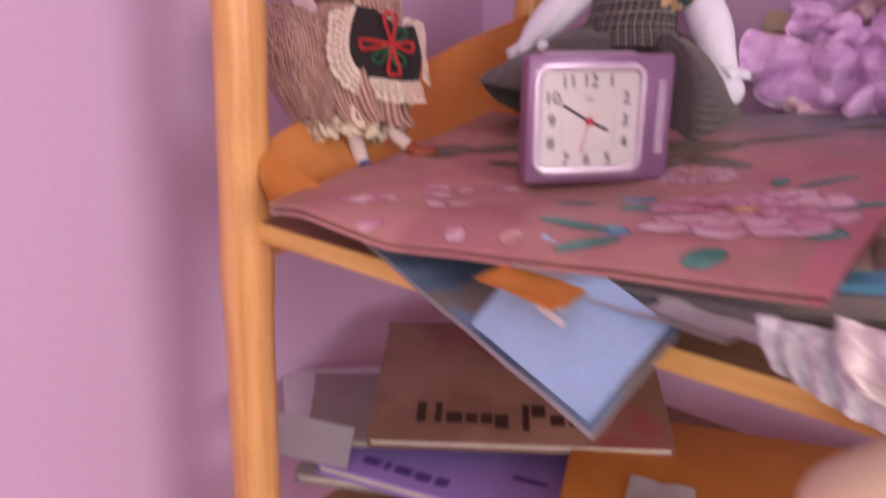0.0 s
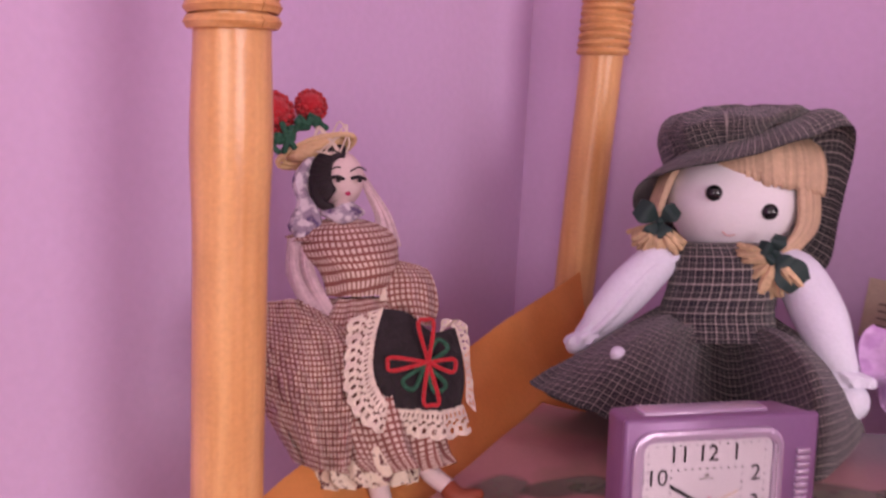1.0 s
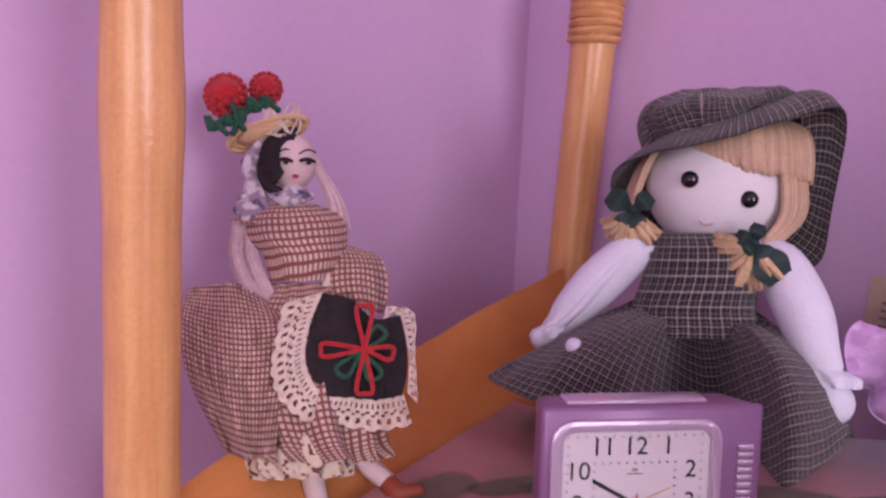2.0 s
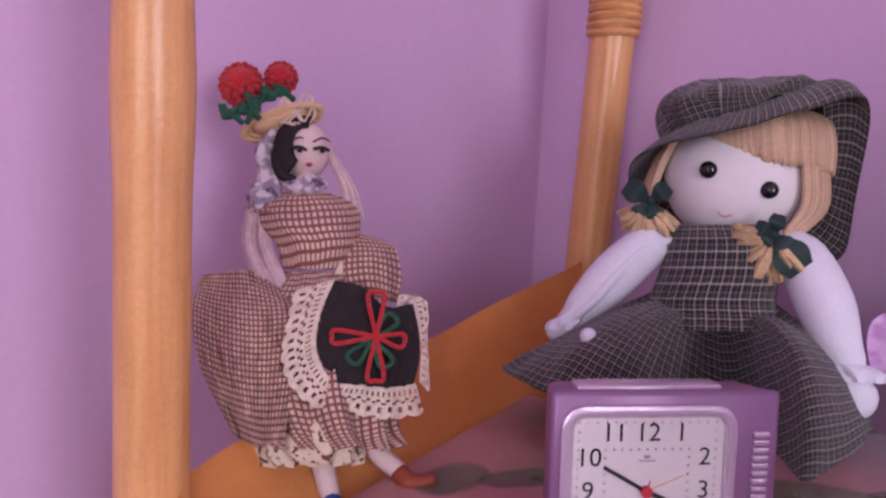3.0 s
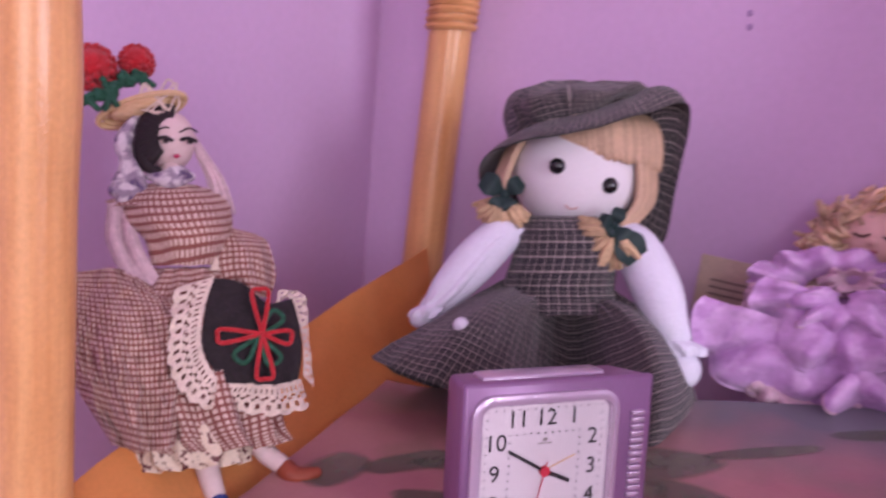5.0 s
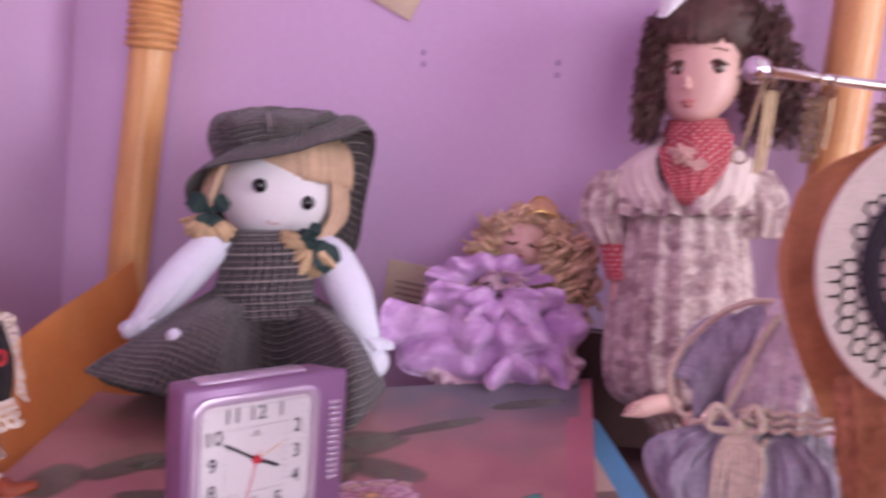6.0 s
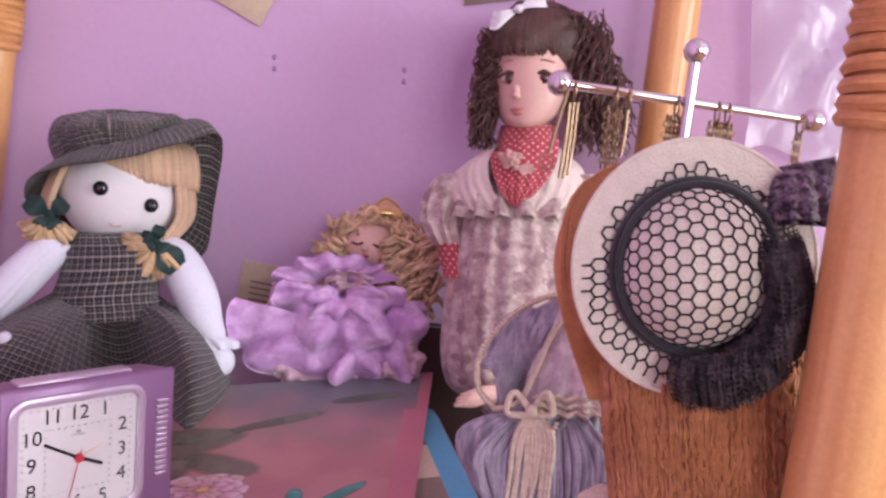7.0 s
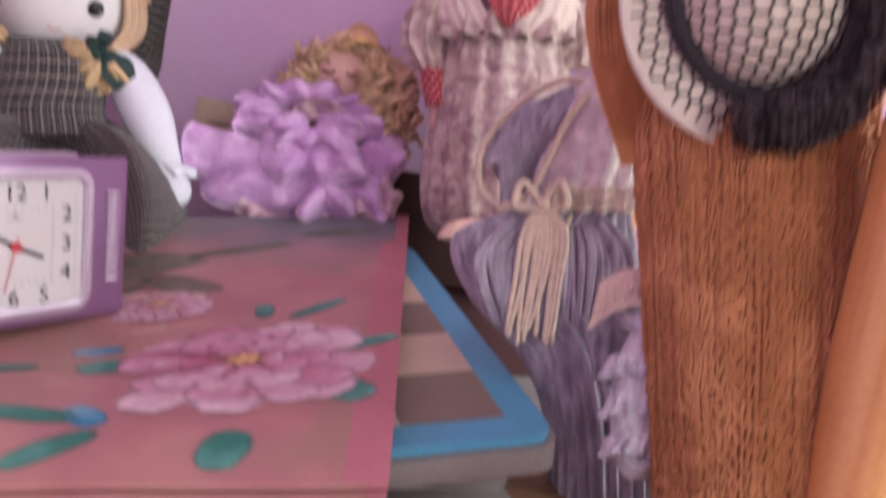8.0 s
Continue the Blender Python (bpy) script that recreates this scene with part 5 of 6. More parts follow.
    for c, loops_ in (((-62, 92, -20), ((-44, 30), (34, 26), (-26, -34), (14, -36))), ((150, 32, 6), ((-30, 16), (10, 34), (46, -62), (-18, -20), (30, -30)))):
        for du, dv in loops_:
            nx, ny = -dv * 0.42, du * 0.42
            s.sheet([[c, (c[0] + 1, c[1], c[2] + 2)], [(c[0] + du * 0.55 + nx, c[1] + dv * 0.55 + ny, c[2] + 12), (c[0] + du * 0.55 - nx, c[1] + dv * 0.55 - ny, c[2] + 16)],
                     [(c[0] + du + nx * 0.7, c[1] + dv + ny * 0.7, c[2] + 4), (c[0] + du - nx * 0.7, c[1] + dv - ny * 0.7, c[2] + 6)]], "ribbon", 5, 10, 1.5, du)
        s.ball(c, (10, 10, 9), "ribbon", 10)
    # floppy hat: crown and brim
    inner = [(-24, 206, -76), (14, 228, -20), (92, 244, 0), (176, 272, -26), (226, 276, -92), (224, 130, -170), (160, 60, -225), (40, 90, -235), (-30, 150, -170)]
    outer = [(-98, 158, -70), (-40, 192, 20), (75, 214, 52), (200, 244, 24), (300, 256, -72), (284, 112, -150), (244, -12, -185), (60, 30, -240), (-80, 96, -190)]
    drop = [(-62, 190, -64), (-14, 214, 10), (84, 230, 40), (190, 270, 8), (276, 300, -78), (264, 128, -165), (214, 16, -215), (50, 60, -245), (-58, 130, -185)]
    def loop(r):
        c = spline(r[-2:] + r + r[:2], (len(r) + 3) * 12 + 1).tolist()
        return c[24:24 + len(r) * 12]
    li, lo, ld = loop(inner), loop(outer), loop(drop)
    rows = []
    for i in range(17):
        f = i / 16
        rows.append([s.p(*(((1 - f) ** 2 * a[k] + 2 * f * (1 - f) * b[k] + f * f * c[k]) + (3 * wob(j * 0.16, f * 3, k) * f) for k in range(3))) for j, (a, b, c) in enumerate(zip(li, ld, lo))])
    grid(s.net, rows, s.i("plaid"), True, (0.44, 0.046))
    lower = [[p + Vector((0, -0.0012, -0.0012)) for p in r] for r in rows]
    grid(s.net, lower, s.i("plaid"), True, (0.44, 0.046))
    top = (92, 292, -120)
    rows = []
    for i in range(15):
        f = i / 14
        g = math.sin(f * math.pi / 2)
        row = []
        for j, a in enumerate(li):
            x = [a[k] + (top[k] - a[k]) * (1 - math.cos(f * math.pi / 2)) ** 1.7 for k in range(3)]
            row.append(s.p(x[0] + 9 * wob(j * 0.12, f * 2.5) - 26 * math.sin(math.pi * f) * (1 if a[0] < 60 else 0.2), a[1] + (top[1] + 12 - a[1]) * g ** 0.95 + 12 * wob(j * 0.11, f * 3, 3) + 4 * wob(j * 0.3, f * 7, 5) - 10 * f ** 4, x[2] + 30 * math.sin(math.pi * f) * (1 if a[2] > -100 else 0.3)))
        rows.append(row)
    grid(s.net, rows, s.i("plaid"), True, (0.38, 0.07), cap=False)
    s.done("rag_doll", "white-faced rag doll in a dark plaid dress and floppy hat")


SATIN = blotched("lilac_satin", (0.50, 0.27, 0.54), (0.62, 0.38, 0.65), 60, rough=0.5, sheen=0.3, var=0.14, scale=70, bump=0.4, fine=220, spec=0.4)
PINK_LACE = mat("pinkish_lilac_lace", (0.60, 0.40, 0.48), 0.85, var=0.15, scale=120, bump=0.5)
GOLD_HAIR = mat("golden_doll_hair", (0.62, 0.43, 0.27), 0.36, var=0.2, scale=120, bump=0.3, island=0.35, spec=0.5)
TIARA = mat("gold_tiara", (0.75, 0.52, 0.22), 0.3, metal=0.8)
LIPS = mat("red_lips", (0.35, 0.05, 0.06), 0.4)
LASH = mat("dark_lashes", (0.10, 0.05, 0.04), 0.6)


def curly_doll():
    """Small blond doll lying back in a ruffled lilac dress, wearing a tiara."""
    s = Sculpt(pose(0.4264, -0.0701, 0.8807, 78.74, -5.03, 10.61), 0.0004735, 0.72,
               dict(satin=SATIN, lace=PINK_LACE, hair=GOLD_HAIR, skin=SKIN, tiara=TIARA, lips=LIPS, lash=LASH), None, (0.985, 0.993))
    rnd = random.Random(11)
    s.ball((50, 108, -20), (50, 54, 46), "skin", 22, 14)
    s.ball((43, 86, 24), (9, 4, 4), "lips", 10)
    for u, v in ((32, 112), (70, 108)):
        s.tube([(u - 10, v, 24), (u, v - 4, 27), (u + 10, v - 1, 24)], 2.2, "lash", 5, 9)
    s.ball((44, 100, 27), (6, 6, 6), "skin", 10)
    s.tube([(40, 60, -20), (20, 20, -10)], (30, 40), "skin", 12)
    # hair
    for k in range(210):
        a = rnd.uniform(-0.9, 3.9)
        r0, r1 = rnd.uniform(38, 66), rnd.uniform(72, 108)
        cx, cy = 62, 96
        u0, v0 = cx + r0 * math.cos(a), cy + r0 * math.sin(a)
        u1, v1 = cx + r1 * math.cos(a) * 1.05, cy + r1 * 0.86 * math.sin(a) - rnd.uniform(0, 34)
        if u1 < -66:
            u1 = -66 + rnd.uniform(0, 20)
        s.curl((u0, v0, rnd.uniform(-46, 22)), (u1, v1, rnd.uniform(-60, 18)), rnd.uniform(9, 16), "hair", rnd.uniform(3.0, 5.2), rnd.uniform(1.4, 2.2), rnd.uniform(0, 6), 28)
    for k in range(130):
        u = rnd.uniform(84, 168)
        v = rnd.uniform(40, 130)
        s.curl((u, v, rnd.uniform(-20, 34)), (u + rnd.uniform(-14, 14), v - rnd.uniform(50, 110), rnd.uniform(-20, 46)), rnd.uniform(11, 17), "hair", rnd.uniform(3.4, 5.8), rnd.uniform(1.6, 2.6), rnd.uniform(0, 6), 32)
    s.ball((66, 92, -46), (84, 76, 46), "hair", 20)
    for k in range(120):
        a = rnd.uniform(0.5, 2.9)
        s.tube([(66, 150, -20), (62 + 36 * math.cos(a), 130 + 24 * math.sin(a), 18), (60 + 62 * math.cos(a), 116 + 26 * math.sin(a), 10 + rnd.uniform(-6, 6))], (2.2, 2.6, 1.6), "hair", 5, 9)
    # tiara
    for k in range(13):
        f = k / 12
        u = 56 + 52 * f
        h = 12 + 12 * math.sin(math.pi * f)
        s.tube([(u, 158 + 6 * math.sin(math.pi * f), 14), (u + 1, 158 + 6 * math.sin(math.pi * f) + h, 12)], 1.8, "tiara", 5, 4)
        s.ball((u + 1, 160 + 6 * math.sin(math.pi * f) + h, 13), 3, "tiara", 6)
    s.tube([(54, 156, 12), (82, 165, 18), (110, 156, 12)], 3, "tiara", 6, 12)
    # body and tiers of ruffles
    s.ball((-10, -50, 10), (120, 84, 60), "satin", 24)
    def ruffle(center, r_in, r_out, drop_, waves, amp, a0, a1, d_in, d_out, mat_name, seed, n=150, m=16):
        rows = []
        for i in range(m):
            f = i / (m - 1)
            row = []
            for j in range(n):
                g = j / (n - 1)
                a = a0 + (a1 - a0) * g
                r = [r_in[k] + (r_out[k] - r_in[k]) * f ** 0.8 for k in (0, 1)]
                w = amp * f ** 1.2 * (0.85 * math.sin(waves * a + 3.4 * wob(a * 1.1, seed)) + 0.2 * math.sin(1.7 * waves * a + 4 * wob(a * 1.4, seed + 4)) + 0.9 * wob(a * 1.9, seed, f * 2.2))
                row.append(s.p(center[0] + (r[0] + 0.5 * w) * math.cos(a), center[1] + (r[1] + 0.5 * w) * math.sin(a) - drop_ * f * f, d_in + (d_out - d_in) * f + 18 * math.sin(math.pi * f) + w))
            rows.append(row)
        grid(s.net, rows, s.i(mat_name), False, None)
        tube(s.net, rows[-1][::2], 0.0009, s.i("lace" if seed % 2 else mat_name), 5, len(rows[-1]) // 2)
    pi = math.pi
    ruffle((0, -20), (30, 30), (150, 118), 14, 7, 24, pi * 0.92, pi * 2.1, 40, 34, "satin", 1.0)
    ruffle((-30, -30), (30, 20), (160, 104), 8, 5, 27, pi * 0.85, pi * 1.75, 66, 60, "satin", 2.0)
    ruffle((60, -50), (20, 20), (92, 92), 10, 5, 25, pi * 1.2, pi * 2.3, 66, 74, "satin", 3.0)
    ruffle((0, 10), (14, 14), (112, 76), 16, 5, 24, pi * 0.8, pi * 2.15, 76, 74, "satin", 4.0)
    ruffle((6, 18), (8, 8), (70, 38), 14, 5, 17, pi * 0.7, pi * 2.3, 84, 84, "satin", 5.0)
    ruffle((-10, 30), (30, 20), (110, 52), -6, 12, 10, pi * 0.05, pi * 1.0, 30, 44, "satin", 6.0)
    ruffle((-20, -70), (60, 40), (100, 96), 4, 18, 9, pi * 1.1, pi * 1.9, 40, 56, "lace", 7.0)
    ruffle((20, 46), (8, 6), (42, 20), 4, 9, 6, 0.0, pi * 2, 40, 46, "lace", 8.0)
    ruffle((-80, 10), (10, 10), (44, 34), 2, 8, 7, 0.2, pi * 1.2, 40, 48, "lace", 9.0)
    ruffle((110, -100), (10, 10), (40, 40), 2, 7, 7, pi, pi * 2.4, 66, 70, "lace", 10.0)
    s.done("curly_doll", "small blond doll in a ruffled lilac satin dress and tiara")


BROCADE = blotched("mauve_beige_brocade", (0.45, 0.33, 0.31), (0.64, 0.53, 0.49), 130, 0.40, 0.60, c=(0.34, 0.23, 0.23), scale2=75, rough=0.7, sheen=0.15, bump=0.35, var=0.15, scale=100)
CREAM_SHAWL = mat("cream_velvet_collar", (0.76, 0.64, 0.58), 0.9, var=0.08, scale=50, bump=0.3, sheen=0.3)
POLKA = dotted("red_polka_cotton", (0.46, 0.07, 0.09), (0.72, 0.55, 0.52), 0.0042, 0.19, turn=0.78)
BROWN_HAIR = mat("dark_brown_doll_hair", (0.095, 0.044, 0.038), 0.5, var=0.25, scale=150, bump=0.3, island=0.4, spec=0.4)
BROW = mat("painted_brown_brow", (0.34, 0.19, 0.15), 0.5)
BROWN_EYE = mat("brown_glass_eye", (0.06, 0.018, 0.012), 0.1, spec=0.6)
EYE_WHITE = mat("eye_white", (0.60, 0.48, 0.44), 0.3)
PINK_LIPS = mat("soft_pink_lips", (0.52, 0.20, 0.19), 0.4)
BOW = mat("white_satin_bow", (0.76, 0.72, 0.78), 0.4, sheen=0.3)
ROSE = mat("beige_rose_brooch", (0.58, 0.34, 0.30), 0.6, var=0.2, scale=120)


def porcelain_doll():
    """Tall porcelain doll with dark curls, polka-dot scarf and brocade dress, standing against the wall."""
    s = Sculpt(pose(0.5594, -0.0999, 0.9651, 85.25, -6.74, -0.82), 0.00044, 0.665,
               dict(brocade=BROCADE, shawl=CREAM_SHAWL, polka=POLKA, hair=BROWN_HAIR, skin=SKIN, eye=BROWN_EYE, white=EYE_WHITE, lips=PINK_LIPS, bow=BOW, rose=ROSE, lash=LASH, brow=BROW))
    rnd = random.Random(21)
    s.rings([(36, 352, -66, 40, 44), (36, 315, -66, 62, 66), (36, 265, -66, 69, 71), (35, 228, -63, 66, 69), (30, 198, -58, 54, 62), (24, 178, -50, 35, 48), (21, 167, -42, 10, 16)], "skin", 56, 36, (0, 0), 1)
    s.ball((8, 236, 5), (7, 13, 8), "skin", 14)
    s.ball((8, 229, 9), (8, 6, 6), "skin", 12)
    for u in (-4, 56):
        dz = -11 if u < 0 else -3
        s.ball((u, 260, dz), (16, 10, 7), "white", 16)
        s.ball((u + 1, 260, dz + 5), (9.5, 9.5, 4), "eye", 16)
        s.tube([(u - 17, 261, dz + 1), (u, 271, dz + 8), (u + 17, 262, dz + 2)], 3.0, "lash", 6, 11)
        s.tube([(u - 14, 254, dz + 3), (u, 250, dz + 6), (u + 14, 254, dz + 3)], 1.0, "lash", 5, 9)
        s.tube([(u - 16, 284, dz), (u, 291, dz + 5), (u + 19, 286, dz - 2)], 1.5, "brow", 5, 9)
    s.ball((12, 205, 1), (14, 4, 5), "lips", 16)
    s.ball((12, 199, 0), (10, 5, 5), "lips", 16)
    s.tube([(30, 190, -66), (30, 130, -66)], (38, 42), "skin", 14)
    # hair: fringe, crown, long curls
    s.ball((48, 312, -90), (104, 82, 86), "hair", 24)
    for k in range(150):
        f = k / 149
        u = -34 + 128 * f
        s.tube([(42 + 60 * (f - 0.5), 392, -50), (u * 0.9 + 10, 372 - 20 * abs(f - 0.5), -8), (u, 336, 12 - 34 * (2 * f - 1) ** 2), (u + rnd.uniform(-5, 5), 304 + rnd.uniform(-6, 8), 10 - 40 * (2 * f - 1) ** 2)], (2.8, 3.2, 3.2, 1.6), "hair", 5, 11)
    for k in range(620):
        side = rnd.random() < 0.42
        if side:
            u0, v0 = rnd.uniform(-52, -16), rnd.uniform(240, 350)
            u1, v1 = rnd.uniform(-76, -30), rnd.uniform(132, 215)
        else:
            u0, v0 = rnd.uniform(90, 165), rnd.uniform(220, 375)
            u1, v1 = u0 + rnd.uniform(0, 60), rnd.uniform(120, 240)
        if v1 > v0 - 40:
            v1 = v0 - 60
        s.curl((u0, v0, rnd.uniform(-90, -20)), (u1, v1, rnd.uniform(-90, -10)), rnd.uniform(5, 10), "hair", rnd.uniform(1.2, 2.2), rnd.uniform(2.4, 3.8), rnd.uniform(0, 6), 32)
    for k in range(260):
        a = rnd.uniform(-0.2, 3.4)
        s.curl((50 + 70 * math.cos(a), 320 + 56 * math.sin(a), rnd.uniform(-80, -20)), (50 + 108 * math.cos(a), 312 + 84 * math.sin(a) - 16, rnd.uniform(-110, -40)), rnd.uniform(8, 15), "hair", rnd.uniform(1.4, 2.4), 1.6, rnd.uniform(0, 6), 18)
    for sgn, c in ((-1, (-18, 362, -10)), (1, (40, 398, -20))):
        s.sheet([[(12, 378, -6), (14, 384, -4)], [(c[0] - 6, c[1] - 16, c[2] + 14), (c[0] + 4, c[1] + 16, c[2] + 14)], [(c[0] - 22 * (1 if sgn < 0 else -1), c[1] - 16, c[2] + 6), (c[0] - 14 * (1 if sgn < 0 else -1), c[1] + 16, c[2] + 6)]], "bow", 8, 12, 2, sgn)
    s.ball((12, 380, 0), (9, 8, 8), "bow", 10)
    # dress
    s.rings([(10, 120, -50, 70, 46), (8, 90, -40, 98, 54), (8, 40, -30, 96, 60), (5, 10, -26, 92, 64)], "brocade", 60, 16, (1, 4), 12, 1.0)
    s.rings([(5, 18, -24, 96, 68), (4, -60, -10, 108, 84), (0, -150, 0, 118, 98), (0, -230, 4, 122, 102), (4, -285, 0, 112, 96), (10, -318, -10, 70, 60), (20, -360, -20, 56, 50), (20, -470, -20, 56, 50)], "brocade", 150, 50, (3, 5), 17, 2.0)
    s.rings([(8, 80, -36, 100, 58), (8, 44, -24, 112, 72), (6, 16, -16, 114, 78)], "brocade", 130, 16, (3, 13), 15, 6.0, False)
    # sleeves, cuffs, fingers
    s.rings([(-98, 92, -36, 30, 30), (-116, 56, -28, 38, 36), (-122, 10, -16, 36, 34), (-110, -34, -2, 26, 26)], "brocade", 44, 18, (2, 6), 9, 3.0)
    s.rings([(-108, -30, 0, 23, 24), (-104, -64, 10, 22, 23), (-98, -92, 20, 21, 22)], "polka", 30, 10, (1, 1.5), 7, 4.0)
    s.tube([(-98, -88, 18), (-92, -120, 30), (-86, -150, 40)], (15, 18, 9), "skin", 12, 0, 0.6)
    for k in range(4):
        s.tube([(-100 + 8 * k, -122, 36), (-98 + 7 * k, -146, 44), (-92 + 6 * k, -164 + 3 * k, 46)], (5, 5, 3.5), "skin", 7)
    s.rings([(112, 90, -40, 34, 32), (128, 40, -30, 42, 36), (130, -20, -20, 32, 30)], "brocade", 44, 16, (2, 6), 9, 7.0)
    # collar, scarf and rose
    for side in (-1, 1):
        s.sheet([[(20 + 34 * side, 156, -48), (20 + 60 * side, 140, -46), (20 + 76 * side, 128, -60)], [(6 + 46 * side, 116, 18), (12 + 86 * side, 106, 4), (14 + 112 * side, 96, -30)],
                 [(0 + 34 * side, 66, 40), (6 + 80 * side, 58, 30), (8 + 118 * side, 62, -4)], [(4 + 8 * side, 28, 48), (6 + 60 * side, 26, 40), (6 + 100 * side, 34, 14)]], "shawl", 20, 24, 3, side * 2.0, thick=8)
    s.rings([(30, 176, -62, 48, 46), (28, 150, -50, 54, 56), (24, 128, -42, 58, 60)], "polka", 40, 10, (1, 2), 6, 5.0, True, (0.13, 0.03))
    s.sheet([[(-36, 128, 14), (20, 150, 26), (84, 150, 6)], [(-34, 100, 34), (20, 112, 44), (78, 108, 26)], [(-22, 66, 48), (16, 70, 54), (56, 72, 44)], [(-2, 36, 52), (10, 32, 54), (22, 36, 52)]], "polka", 20, 20, 3, 1.0, thick=4)
    for k in range(11):
        a = k * 2.4
        r = 3 + 1.5 * k
        s.ball((-2 + r * math.cos(a), 118 + r * 0.8 * math.sin(a), 56 - 0.6 * k), (9, 7, 5), "rose", 8, math.degrees(a))
    s.sheet([[(8, 104, 52), (30, 112, 50)], [(20, 88, 56), (44, 98, 52)]], "rose", 6, 6, 2)
    # feet
    s.tube([(-10, -296, 80), (-46, -300, 118), (-70, -308, 140), (-92, -314, 150)], (17, 16, 15, 9), "skin", 14, 0, 0.7)
    for k in range(4):
        s.tube([(-80 + 3 * k, -316 + 6 * k, 152), (-100 + 4 * k, -320 + 6 * k, 156)], (5, 3.5), "skin", 7)
    s.tube([(40, -320, 80), (10, -330, 130)], (26, 18), "skin", 14, 0, 0.75)
    s.done("porcelain_doll", "porcelain doll with brown curls, red dotted scarf and brocade dress")


HAT_FELT = mat("cream_felt_hat", (0.71, 0.63, 0.55), 0.95, var=0.10, scale=120, bump=0.5, fine=900, sheen=0.2)
NET = mat("black_veil_net", (0.018, 0.015, 0.018), 0.8)
BAND = mat("dark_grey_velvet_band", (0.030, 0.028, 0.034), 0.9, sheen=0.3)
TULLE = blotched("mauve_black_tulle", (0.030, 0.024, 0.028), (0.070, 0.054, 0.062), 120, rough=0.85, bump=0.6)
MAUVE = blotched("dark_mauve_gauze", (0.10, 0.075, 0.10), (0.26, 0.20, 0.26), 260, rough=0.5, bump=0.9, var=0.3, scale=150)
AUBURN = blotched("auburn_doll_hair", (0.45, 0.20, 0.085), (0.54, 0.26, 0.12), 30, rough=0.5, var=0.15, scale=60, bump=0.2, spec=0.3, island=0.10)
BLUE_SATIN = striped("grey_blue_crushed_satin", (0.23, 0.21, 0.26), (0.46, 0.43, 0.50), 40, (5, 1.2, 3), rough=0.4, sheen=0.3, bump=0.5, var=0.2, scale=80, spec=0.5)
BRAID = mat("cream_cord_braid", (0.72, 0.60, 0.47), 0.85, var=0.15, scale=200, bump=0.5)
LILAC_LACE = blotched("lilac_white_lace", (0.80, 0.73, 0.71), (0.62, 0.53, 0.55), 130, rough=0.8, bump=0.5)
WHITE_LACE = blotched("white_lace_cotton", (0.74, 0.72, 0.76), (0.58, 0.56, 0.62), 150, rough=0.85, bump=0.6)
CREAM_SHOE = mat("cream_cloth_shoe", (0.60, 0.46, 0.32), 0.8, var=0.08)


